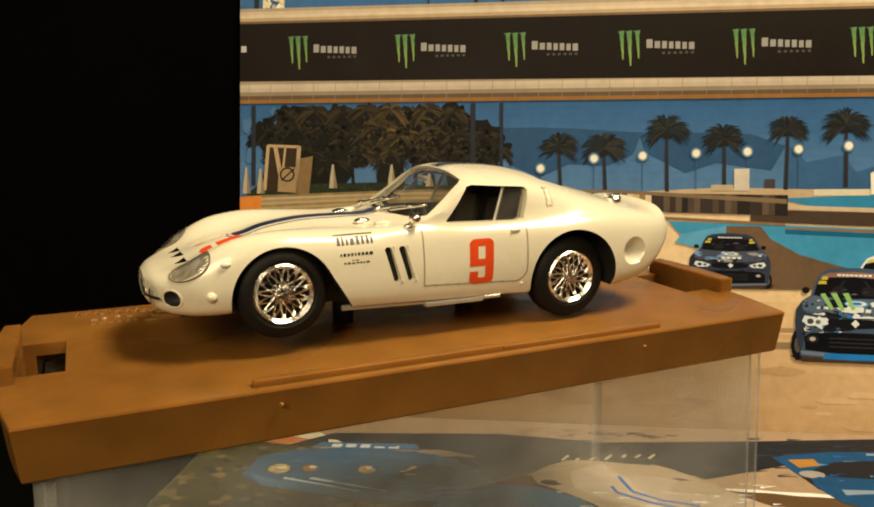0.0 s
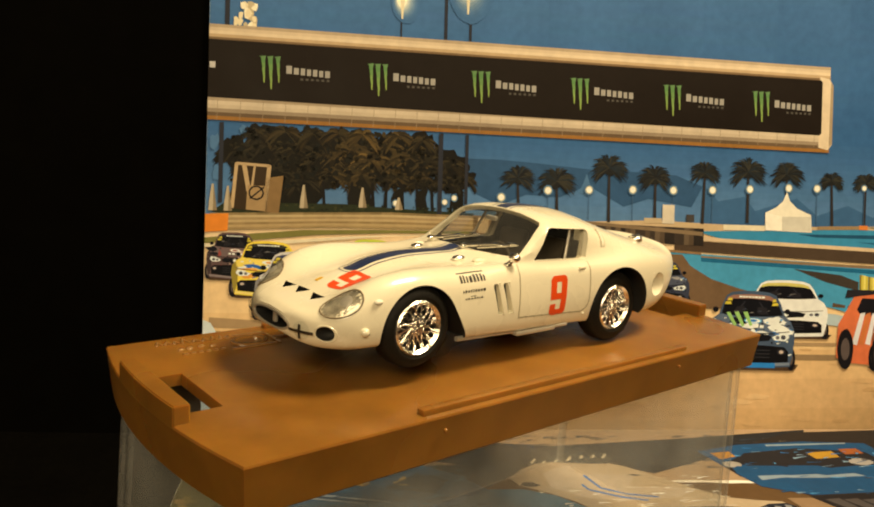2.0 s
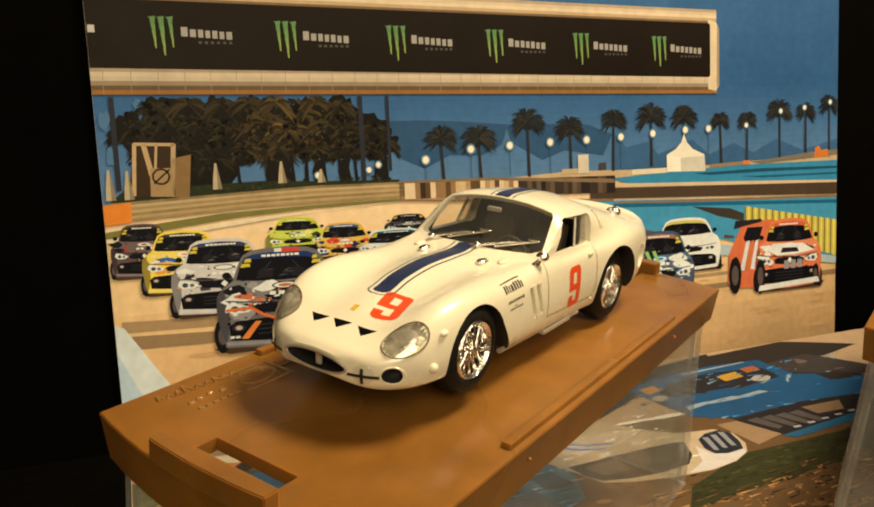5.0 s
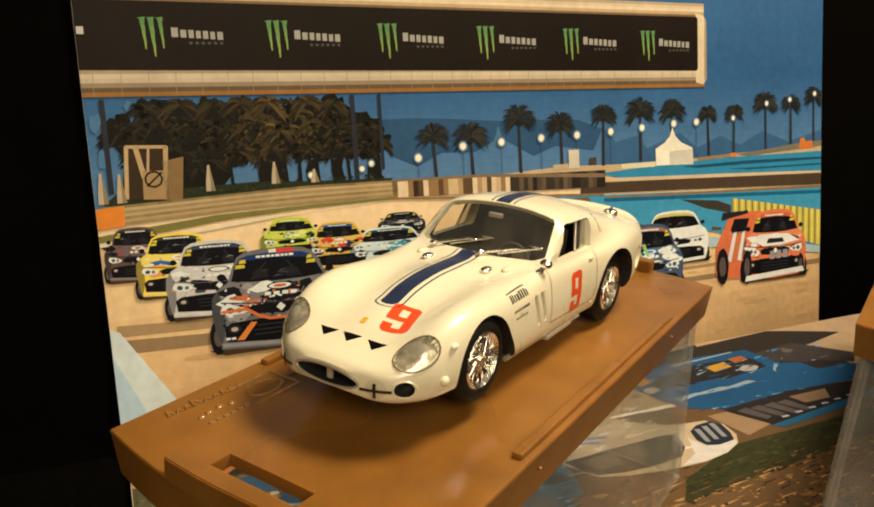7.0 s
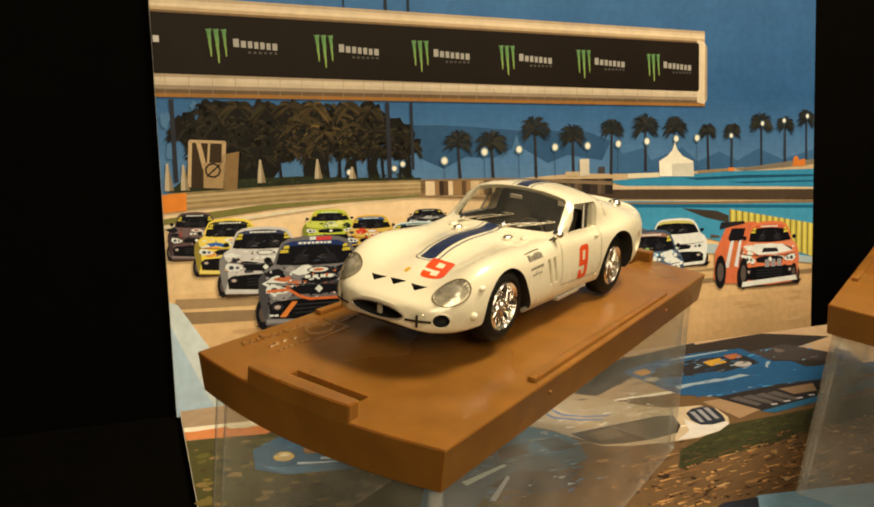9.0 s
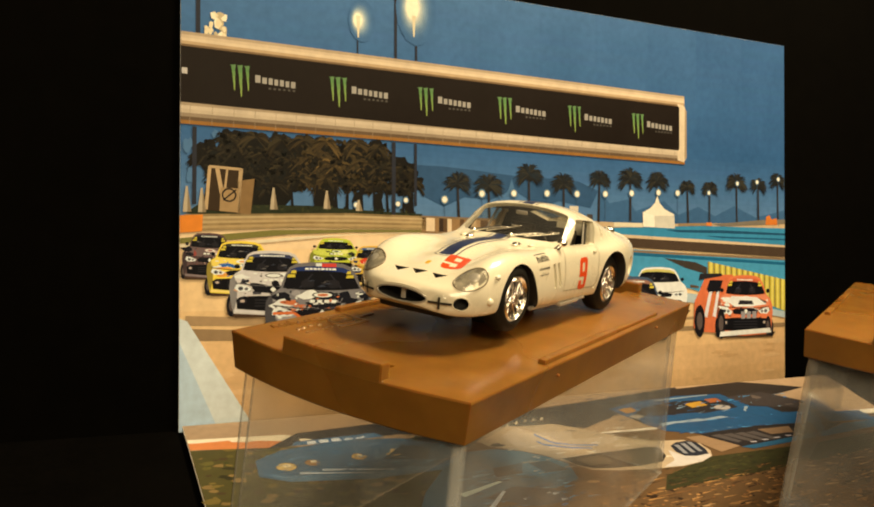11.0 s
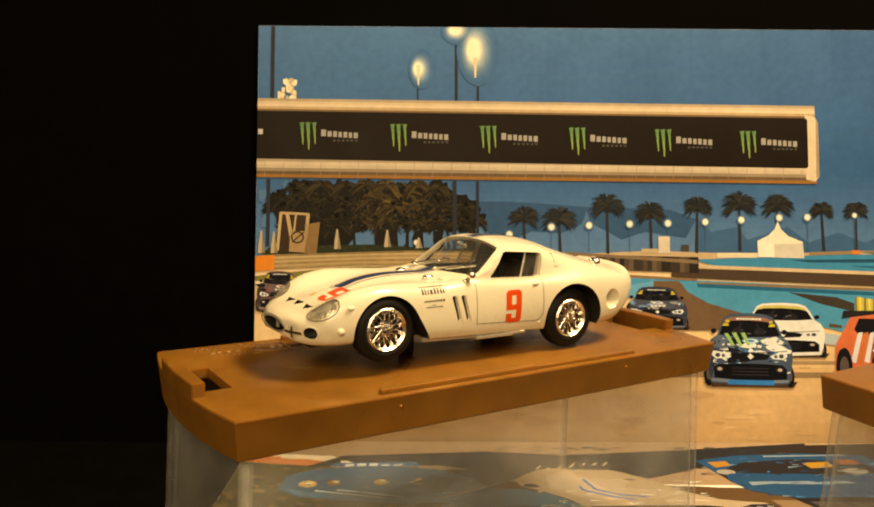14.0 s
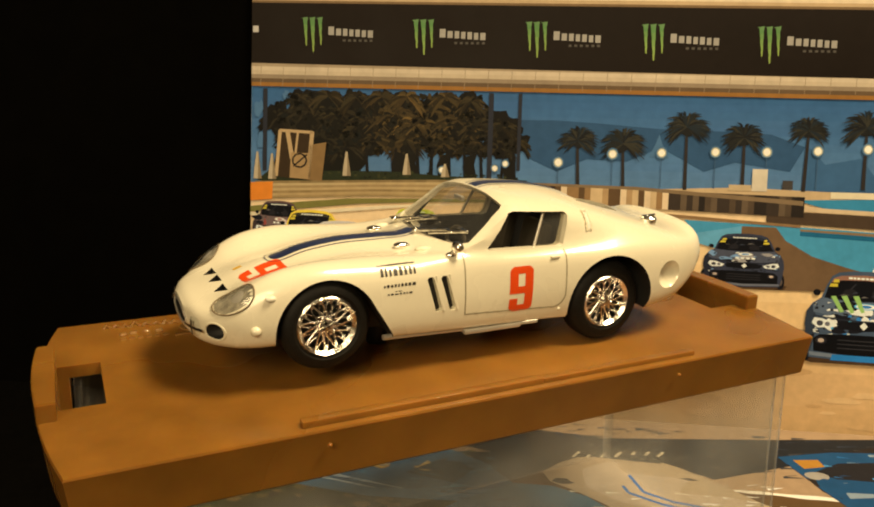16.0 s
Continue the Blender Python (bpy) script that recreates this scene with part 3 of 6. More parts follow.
# panel gaps of the door
for s in (-1, 1):
    d = (0, -s, 0)
    o = (0, s * 17, 0)

    def seam(u, v):
        front = abs(u + 4.5) < 0.11 and 9.7 < v < 19.9
        foot = -4.5 < u < 13.4 and abs(v - (9.75 - 0.045 * (u + 4.5))) < 0.11
        heel = u >= 13.4 and v <= 11.6 and abs(math.hypot(u - 13.4, v - 11.5) - 2.6) < 0.12
        back = v > 11.5 and abs(u - 16.0) < 0.1 and v < 19.4
        return front or foot or heel or back
    decal("door_gap", seam, (-5, 17), (8, 20), 0.1, o, (1, 0, 0), (0, 0, 1), d, material("shadow_gap", (0.30, 0.26, 0.17), 0.6), label="fine door shut line")
    part("door_handle", box(12.8, 14.6, s * 16.95 - 0.35, s * 16.95 + 0.35, 18.1, 18.55, 0.15), PAINT, body, smooth=40)
    # raised lips of the fender vents
    for x in (-11.6, -9.0):
        p, q = on_skin((x + 1.55, s * 17, 17.2), d, -0.08), on_skin((x + 3.05, s * 17, 10.9), d, -0.08)
        part("vent_lip", rod(p, q, 0.26, n=10), PAINT, body, smooth=50)
    part("side_marker", ball(on_skin((-38.0, s * 17, 16.2), d, 0.0), 0.9, 0.55, 0.5), WHITE, body, smooth=60)
    part("bumper_stub", ball(on_skin((-40.4, s * 16, 11.2), d, 0.0), 0.85, 0.8, 0.8), PAINT, body, smooth=60)
    part("bumper_stub", ball(on_skin((15.0, s * 17, 8.4), d, 0.0), 0.35, 0.25, 0.3), PAINT, body, smooth=60)
    decal("quarter_vent", lambda u, v: abs(u) < 0.75 and abs(v) < 1.65 and not (abs(u) < 0.45 and abs(v) < 1.35), (-0.8, 0.8), (-1.7, 1.7), 0.1, (22.2, s * 13, 23.9), (1, 0, 0), (0, 0, 1), d, PAINT, lift=0.28)
    decal("quarter_vent", lambda u, v: True, (-0.45, 0.45), (-1.35, 1.35), 0.15, (22.2, s * 13, 23.9), (1, 0, 0), (0, 0, 1), d, WHITE, lift=0.06)

# headlights under clear covers
LAMP_RIM = material("lamp_rim_shadow_gap", (0.16, 0.12, 0.07), 0.5, vary=0.2)
for s in (-1, 1):
    d = Vector((0.66, -s * 0.24, -0.71)).normalized()
    side = Vector((0.25, -s * 0.85, 0)).normalized()
    up = d.cross(side).normalized()
    if up.z < 0:
        up = -up
    side = (side - d * side.dot(d)).normalized()
    lean = (up * 0.93 - side * 0.36).normalized()
    wide = (side - lean * side.dot(lean)).normalized()
    o = (-42.6, s * 12.5, 15.3)
    egg = lambda a: 1.0 / math.sqrt((math.cos(a) / 2.6) ** 2 + (math.sin(a) / 3.85) ** 2)
    head = lens_patch("headlight", lambda a: egg(a) * 0.98, o, wide, lean, d, 0.07, material("lamp_bowl", (0.62, 0.57, 0.45), 0.18, 0.55, vary=0.6, scale=700, bump=0.8), 0.0, label="headlight behind a clear faired cover")
    lens_patch("bulb", lambda a: 1.15, Vector(o) + lean * 0.9, wide, lean, d, 0.16, SILVER, 0.08, parent=head)
    lens_patch("cover", egg, o, wide, lean, d, 0.45, LENS, 0.12, parent=head, label="clear moulded lamp cover").visible_shadow = False
    ring_bm = None
    rim = [on_skin(Vector(o) + wide * egg(a) * math.cos(a) + lean * egg(a) * math.sin(a), d, 0.12) for a in [2 * math.pi * i / 28 for i in range(28)]]
    for p, q in zip(rim, rim[1:] + rim[:1]):
        ring_bm = rod(p, q, 0.13, ring_bm, 6)
    part("rim", ring_bm, LAMP_RIM, head, smooth=50)

# mouth: dark grille, chrome surround, small prancing emblem; fog lamps with taped crosses; duct rings
def tube_loop(points, r, n=6):
    bm = None
    for p, q in zip(points, points[1:] + points[:1]):
        bm = rod(p, q, r, bm, n)
    return bm


mouth_rim = [on_skin((-50, 6.3 * math.cos(a), 11.0 + 1.5 * math.sin(a)), (1, 0, 0), 0.0) for a in [2 * math.pi * i / 40 for i in range(40)]]
part("grille_surround", tube_loop(mouth_rim, 0.22), SILVER, body, "thin bright grille surround", smooth=50)
part("grille", box(-46.3, -45.9, -6.2, 6.2, 9.4, 12.6), BLACKP, body, "black grille mesh")
for i in range(9):
    part("grille_bar", rod((-46.6, -4.8 + i * 1.2, 9.6), (-46.6, -4.8 + i * 1.2, 12.4), 0.12, n=6), BLACKP, body)
part("emblem", box(-48.7, -48.1, -0.6, 0.5, 9.9, 12.1, 0.25), SILVER, body, "small bright emblem in the grille")
for s in (-1, 1):
    fog = lens_patch("fog_lamp", lambda a: 1.6, (-48, s * 9.0, 10.7), (0, 1, 0), (0, 0, 1), (1, 0, 0), 0.35, LENS, 0.05, label="round fog lamp with black tape cross")
    for u, v in (((0, 2.3, 0), (0, 0, 0.22)), ((0, 0.22, 0), (0, 0, 1.2))):
        decal("tape", lambda a, b: True, (-u[1], u[1]), (-v[2], v[2]), 0.11, (-48, s * 9.0, 10.7), (0, 1, 0), (0, 0, 1), (1, 0, 0), INKBLACK, parent=fog, lift=0.55)
    duct = [on_skin((-46, s * 12.7 + 1.4 * math.cos(a), 10.7 + 1.4 * math.sin(a)), (1, 0, 0), 0.0) for a in [2 * math.pi * i / 24 for i in range(24)]]
    part("duct_ring", tube_loop(duct, 0.16), PAINT, body, smooth=50)

# glazing, mirror, wipers, fasteners, filler cap
glass = bmesh.new()
rows_g = []
for i in range(9):
    f = i / 8
    row = []
    for j in range(-8, 9):
        y = j / 8 * (14.2 - 1.9 * f)
        x0, x1 = -7.6 + 4.4 * (y / 14.0) ** 2, 5.3 - 0.5 * (y / 12.0) ** 2
        p = on_skin((x0 + (x1 - x0) * f, y, 0), (0, 0, -1), -0.35)
        row.append(glass.verts.new(p))
    rows_g.append(row)
for a, b in zip(rows_g, rows_g[1:]):
    for i in range(16):
        glass.faces.new((a[i], a[i + 1], b[i + 1], b[i]))
screen = part("windscreen", glass, GLAZING, body, "clear curved windscreen", smooth=60)
screen.visible_shadow = False
for s in (-1, 1):
    q = bmesh.new()
    inner, outer = ([q.verts.new((x, s * (y - k), z)) for x, y, z in ((10.6, 14.6, 19.6), (16.4, 14.6, 19.5), (17.9, 13.0, 26.0), (13.4, 12.9, 26.5))] for k in (0.0, 0.25))
    q.faces.new(inner)
    q.faces.new(outer[::-1])
    for i in range(4):
        q.faces.new((inner[i], outer[i], outer[(i + 1) % 4], inner[(i + 1) % 4]))
    bmesh.ops.recalc_face_normals(q, faces=q.faces[:])
    pane = part("side_glass", q, GLAZING, body, "half-open sliding side window")
    pane.visible_shadow = False
    part("glass_edge", rod((10.5, s * 14.5, 19.7), (13.3, s * 12.9, 26.3), 0.3), SILVER, pane, smooth=50)
rear_glass = prism([(22.5, -8.5), (36, -7.5), (36.5, 0), (36, 7.5), (22.5, 8.5)], "z", 0, 0.2)
rear_glass.transform(Matrix.Translation((22.5, 0, 26.4)) @ Matrix.Rotation(radians(15.5), 4, "Y") @ Matrix.Translation((-22.5, 0, 0)))
part("rear_window", rear_glass, GLAZING, body).visible_shadow = False
foot = on_skin((-6.4, -14.9, 0), (0, 0, -1), 0)
mirror = part("door_mirror", ball((-5.7, -15.8, 21.5), 0.95, 1.25, 1.0, m=Matrix.Rotation(0.3, 4, "Z")), CHROME, body, "chrome bullet mirror", smooth=60)
part("mirror_stem", rod(foot, (-5.9, -15.6, 21.0), 0.5, n=10), CHROME, mirror, smooth=50)
part("mirror_foot", ball(foot, 1.0, 0.75, 0.5), CHROME, mirror, smooth=60)
for a, b in (((-7.0, 8.6, 21.4), (-3.3, -2.8, 24.1)), ((-7.6, -2.6, 21.7), (-2.4, -13.2, 23.7))):
    a, b = Vector(a), Vector(b)
    wiper = part("wiper", rod(a, a.lerp(b, 0.6), 0.38, r2=0.26), CHROME, body, "chrome windscreen wiper", smooth=50)
    part("blade", rod(a.lerp(b, 0.3) + Vector((-0.3, 0, -0.5)), b + Vector((-0.1, 0, -0.35)), 0.3, n=8), CHROME, wiper, smooth=50)
    part("pivot", ball(a, 0.8, 0.8, 0.6), CHROME, wiper, smooth=60)
    for f in (0.62, 0.9):
        part("claw", ball(a.lerp(b, f), 0.36, 1.6, 0.28), CHROME, wiper, smooth=60)
for s in (-1, 1):
    c = on_skin((-12.2, s * 6.6 - 0.2, 0), (0, 0, -1), 0.25)
    cap_bm = ball(c, 1.55, 1.05, 0.6)
    cap_bm = rod(c + Vector((-1.0, 0, 0.3)), c + Vector((1.0, 0, 0.3)), 0.2, cap_bm)
    part("bonnet_catch", cap_bm, CHROME, body, "small chrome bonnet catch", smooth=60)
    c = on_skin((-9.3, s * 9.6, 0), (0, 0, -1), 0.0)
    part("air_scoop", ball(c, 1.6, 0.9, 0.55), PAINT, body, smooth=60)
c = on_skin((40.4, -10.2, 0), (0, 0, -1), 0.0)
cap = part("filler_cap", spun([(0, 0), (1.7, 0), (1.7, 0.8), (1.3, 1.25), (0, 1.35)], 20, m=Matrix.Translation(c)), CHROME, body, "chrome fuel filler cap", smooth=40)
part("lever", rod(c + Vector((-1.9, 0, 1.3)), c + Vector((1.9, 0.4, 1.3)), 0.3), CHROME, cap, smooth=50)
# rear-view mirror hanging at the top of the windscreen
part("interior_mirror", box(2.2, 3.0, -1.6, 1.6, 26.2, 27.2, 0.3), SILVER, body, "small interior mirror", smooth=50)

# cabin
part("cabin_floor", box(-6, 33, -13.5, 13.5, 10.2, 11.0), INTERIOR, CAR)
part("dashboard", box(-6.5, -2.8, -13, 13, 14, 19.8, 0.8), INTERIOR, CAR, smooth=50)
for s in (-1, 1):
    seat = part("seat", box(6.5, 14.5, s * 6.2 - 4.0, s * 6.2 + 4.0, 10.8, 14.2, 1.2), INTERIOR, CAR, "dark bucket seat", smooth=50)
    part("backrest", box(13.2, 15.6, s * 6.2 - 3.8, s * 6.2 + 3.8, 12.5, 23.2, 1.1, m=Matrix.Translation((14, 0, 12)) @ Matrix.Rotation(0.22, 4, "Y") @ Matrix.Translation((-14, 0, -12))), INTERIOR, seat, smooth=50)
wheel_rim = [Vector((-1.2 + 0.5 * math.sin(a) * 1.2, -6.2 + 3.6 * math.cos(a), 19.2 + 3.4 * math.sin(a))) for a in [2 * math.pi * i / 24 for i in range(24)]]
steer = part("steering_wheel", tube_loop(wheel_rim, 0.32), INTERIOR, CAR, "dark thin steering wheel", smooth=50)
part("spoke", rod((-1.2, -9.6, 19.2), (-1.2, -2.8, 19.2), 0.25), SILVER, steer)
part("column", rod((-1.2, -6.2, 19.2), (-4.5, -6.2, 17.5), 0.4), INTERIOR, steer)

# exhaust pipes below the sills
for s in (-1, 1):
    pipe = part("exhaust_pipe", rod((-19, s * 15.4, 6.9), (3.0, s * 15.4, 6.3), 0.5, n=10), SILVER, CAR, "pale exhaust pipe below the sill", smooth=50)
    part("silencer", box(-4.0, 7.5, s * 15.7 - 0.9, s * 15.7 + 0.9, 5.6, 6.5, 0.35), SILVER, pipe, smooth=40)
    part("tail_pipe", rod((5.0, s * 15.8, 6.2), (11.0, s * 16.3, 6.3), 0.4, n=8), SILVER, pipe, smooth=50)
for x in (-14, 12):
    part("mounting_post", rod((x, 0, -0.1), (x, 0, 6), 2.0, n=16), BLACKP, CAR, "dark fixing post between car and base", smooth=40)
part("underbody", box(-44.5, 44, -9.0, 9.0, 6.4, 9.0, 0.6), BLACKP, CAR)
for hx, hz in (FRONT_HUB, REAR_HUB):
    part("axle", rod((hx, -13, hz), (hx, 13, hz), 0.8), BLACKP, CAR)


# wheels
def wheel(hx, hz, r, s, y):
    turn = Matrix.Translation((hx, y, hz)) @ Matrix.Rotation(radians(90 * s), 4, "X")
    if s < 0:
        turn = Matrix.Translation((hx, y, hz)) @ Matrix.Rotation(radians(90), 4, "X")
    w = 2.6
    tyre_profile = [(5.0, w - 0.2), (5.6, w + 0.15), (r - 1.2, w + 0.05), (r - 0.35, w - 0.55), (r, w - 1.3), (r, -w + 1.3), (r - 0.4, -w + 0.5), (5.2, -w), (4.6, -w + 0.6), (4.7, w - 1.2)]
    top = part("wheel", spun([(4.2, -2.0), (4.75, -2.0), (4.75, 1.6), (5.1, 2.5), (4.8, 2.8), (4.25, 2.2)], 40, m=turn), CHROME, CAR, "chrome wire wheel with black tyre", smooth=35)
    part("tyre", spun(tyre_profile, 48, m=turn), RUBBER, top, "plain black rubber tyre", smooth=35)
    part("brake_drum", spun([(0, -1.6), (4.4, -1.6), (4.4, -0.9), (0, -0.9)], 28, m=turn), BLACKP, top)
    hub = spun([(0, -0.8), (1.25, -0.8), (1.25, 1.9), (0.85, 2.5), (0, 2.7)], 20, m=turn)
    for k in range(2):
        hub = box(-1.5, 1.5, -0.25, 0.25, 2.2, 2.75, 0.12, hub, m=turn @ Matrix.Rotation(0.4 + k * math.pi / 2, 4, "Z"))
    part("hub", hub, CHROME, top, "chrome hub with spinner", smooth=40)
    n = 15
    for k in range(n):
        a = 2 * math.pi * (k + 0.3) / n
        for lean_by, z0, z1, wide_by in ((0.8, 1.9, 1.6, 0.19), (-0.8, 1.4, 1.3, 0.18)):
            p = turn @ Vector((1.0 * math.cos(a), 1.0 * math.sin(a), z0))
            q = turn @ Vector((4.55 * math.cos(a + lean_by), 4.55 * math.sin(a + lean_by), z1))
            part("spoke", rod(p, q, wide_by, n=6), CHROME, top, smooth=60)
        p = turn @ Vector((3.9 * math.cos(a), 3.9 * math.sin(a), 1.6))
        part("spoke_nipple", ball(p, 0.36, 0.3, 0.36, n=5), CHROME, top, smooth=60)
    return top


for s in (-1, 1):
    wheel(FRONT_HUB[0], FRONT_HUB[1], 7.6, s, s * 14.0)
    wheel(REAR_HUB[0], REAR_HUB[1], 7.9, s, s * 14.6)

# ---- printed picture sheets: flat paper with flat areas of ink ----
class Print:
    """Collects flat ink shapes (mm on the sheet) under names and lays them on the sheet in thin layers."""

    def __init__(self, sheet, place):
        self.sheet, self.place, self.shapes = sheet, place, {}

    def poly(self, name, pts, mat, layer):
        self.shapes.setdefault(name, []).append((pts, mat, layer))

    def rect(self, name, u0, u1, v0, v1, mat, layer):
        self.poly(name, [(u0, v0), (u1, v0), (u1, v1), (u0, v1)], mat, layer)

    def disc(self, name, u, v, r, mat, layer, squash=1.0, n=14, rough=0.0, rng=random.Random(1)):
        pts = []
        for i in range(n):
            k = r * (1 + rng.uniform(-rough, rough))
            pts.append((u + k * math.cos(2 * math.pi * i / n), v + k * squash * math.sin(2 * math.pi * i / n)))
        self.poly(name, pts, mat, layer)

    def stroke(self, name, u0, v0, u1, v1, w0, w1, mat, layer):
        d = Vector((u1 - u0, v1 - v0))
        if d.length < 1e-6:
            return
        n = Vector((-d.y, d.x)).normalized()
        self.poly(name, [(u0 + n.x * w0 / 2, v0 + n.y * w0 / 2), (u0 - n.x * w0 / 2, v0 - n.y * w0 / 2),
                         (u1 - n.x * w1 / 2, v1 - n.y * w1 / 2), (u1 + n.x * w1 / 2, v1 + n.y * w1 / 2)], mat, layer)

    def lay(self):
        for name, shapes in self.shapes.items():
            bm, mats = bmesh.new(), []
            for pts, mat, layer in shapes:
                if mat not in mats:
                    mats.append(mat)
                f = bm.faces.new([bm.verts.new(self.place(u, v, layer)) for u, v in pts])
                f.normal_update()
                if f.normal.dot(self.face) < 0:
                    f.normal_flip()
                f.material_index = mats.index(mat)
            if self.bend:
                bm = self.bend(bm)
            part(name.split(":")[0], bm, mats, self.sheet)


W, H = 281.2, 160.2
poster = part("picture_sheet", box(0, W, 0.0, 0.5, -4, H), PAPER, m=POSTER)
tagged(poster, "large printed race-track photograph propped upright behind the model", "poster")
pr = Print(poster, lambda u, v, k: (min(max(u, 0.05), W - 0.05), -0.05 - 0.045 * k, min(max(v, -3.9), H - 0.05)))
pr.face, pr.bend = Vector((0, -1, 0)), None
rng = random.Random(21)


def bands(name, u0, u1, v0, v1, colors, layer):
    """Even steps of colour up the sheet."""
    n = len(colors)
    for i, c in enumerate(colors):
        pr.rect(name, u0, u1, v0 + (v1 - v0) * i / n, v0 + (v1 - v0) * (i + 1) / n, ink(*c), layer)


def mix(a, b, f):
    return tuple(int(round(x + (y - x) * f)) for x, y in zip(a, b))


# sky from dusk blue above to paler blue over the water, columns darker towards the upper right
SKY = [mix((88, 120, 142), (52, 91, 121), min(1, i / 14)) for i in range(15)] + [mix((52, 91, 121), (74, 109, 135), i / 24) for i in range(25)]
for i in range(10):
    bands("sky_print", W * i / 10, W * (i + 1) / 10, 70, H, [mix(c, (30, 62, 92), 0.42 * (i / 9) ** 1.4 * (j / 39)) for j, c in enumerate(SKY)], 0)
# sandy ground
GROUND = [(214, 166, 104), (218, 170, 108), (224, 176, 112), (232, 186, 120), (238, 194, 128), (240, 198, 134), (240, 200, 140)]
bands("ground_print", 0, W, -4, 70, GROUND, 0)
for i in range(70):
    u, v = rng.uniform(0, W), rng.uniform(0, 34)
    pr.disc("ground_print", u, v, rng.uniform(2, 7), ink(*rng.choice([(206, 158, 98), (216, 168, 106), (224, 178, 116)])), 1 + 0.01 * i, 0.18, 12, 0.25, rng)
for v0, v1, c in ((25.5, 27.5, (150, 118, 76)), (30.6, 31.8, (172, 136, 88))):
    pr.poly("ground_print", [(2, v0 + 3), (110, v0 - 1), (W, v0 - 2), (W, v1 - 2), (110, v1 - 1), (2, v1 + 5)], ink(*c), 2.2)
pr.poly("kerb_print", [(0, 36), (2.5, 35), (26, -4), (0, -4)], ink(214, 214, 190), 2.5)
pr.poly("kerb_print", [(0, 28), (13.6, -4), (0, -4)], ink(186, 200, 192), 2.7)

# hills over the water, paler shore mist under them
pr.poly("hills_print", [(84, 91.5), (96, 91.6), (108, 91.0), (127, 89.6), (145, 89.2), (160, 88.6), (170, 85), (166, 77.6), (150, 80), (141, 77), (128, 84), (118, 79.5), (106, 80), (97, 76), (88, 80)], ink(48, 78, 100), 1)
pr.poly("hills_print", [(170, 86), (176, 80), (186, 82), (190, 77), (206, 82), (214, 76), (226, 80), (236, 76), (248, 81), (262, 76), (281, 80), (281, 72), (170, 72)], ink(58, 92, 116), 1)
pr.poly("hills_print", [(124.5, 81), (126.4, 85), (127.4, 88), (128.4, 85), (130.5, 81)], ink(74, 106, 126), 1.4)

# upper light masts with bright floodlights
for u, v0, v1, w in ((5.6, 131, 160, 1.5), (77.0, 131, 160, 1.1), (85.4, 131, 160, 0.9), (62, 131, 140, 0.5), (76.3, 72, 99.5, 1.5), (85.2, 76, 99.5, 1.1), (4.6, 74, 100, 1.4)):
    pr.stroke("mast_print:%.1f" % u, u, v0, u, v1, w, w, ink(44, 44, 46), 5.3 if v0 < 100 else 3)
for u, v, r, sq in ((83.8, 151.0, 8.0, 1.7), (76.5, 158.9, 7.0, 0.8), (62, 143.4, 5.0, 1.5)):
    for k, (f, c) in enumerate([(1.9 - 0.13 * q, mix((64, 99, 126), (250, 232, 178), (q / 10) ** 2.2)) for q in range(11)]):
        pr.disc("floodlight_print:%.0f" % u, u + (f - 0.6) * 1.2, v, r * f * 0.55, ink(*c), 3.2 + 0.1 * k, sq, 24, 0.02, rng)
for i in range(26):
    pr.disc("floodlight_print:0", rng.uniform(8, 14.5), 131 + rng.uniform(0, 7.5), rng.uniform(0.5, 1.2), ink(*rng.choice([(232, 206, 150), (196, 170, 120), (244, 222, 170)])), 4.5 + 0.01 * i, 1.3, 8, 0.3, rng)
for u, v in ((84.4, 140), (62.2, 137)):
    pr.stroke("floodlight_print:%.0f" % (83.8 if u > 70 else 62), u, v, u, v + 8, 0.5, 1.6, ink(222, 200, 150), 4.6)

# banner beam: pale tubes round a black hoarding
def tube(v0, v1, u1, dark):
    shades = [(120, 92, 58), (186, 152, 104), (216, 186, 138), (206, 176, 130), (176, 148, 108)] if not dark else [(150, 100, 44), (104, 80, 52), (150, 126, 92), (196, 170, 128), (204, 178, 136), (168, 142, 104)]
    n = len(shades)
    for i, c in enumerate(shades):
        a, b = v0 + (v1 - v0) * i / n, v0 + (v1 - v0) * (i + 1) / n
        pr.poly("beam_print", [(0, a + 0.9), (u1, a - 0.9), (u1, b - 0.9), (0, b + 0.9)], ink(*c), 6)


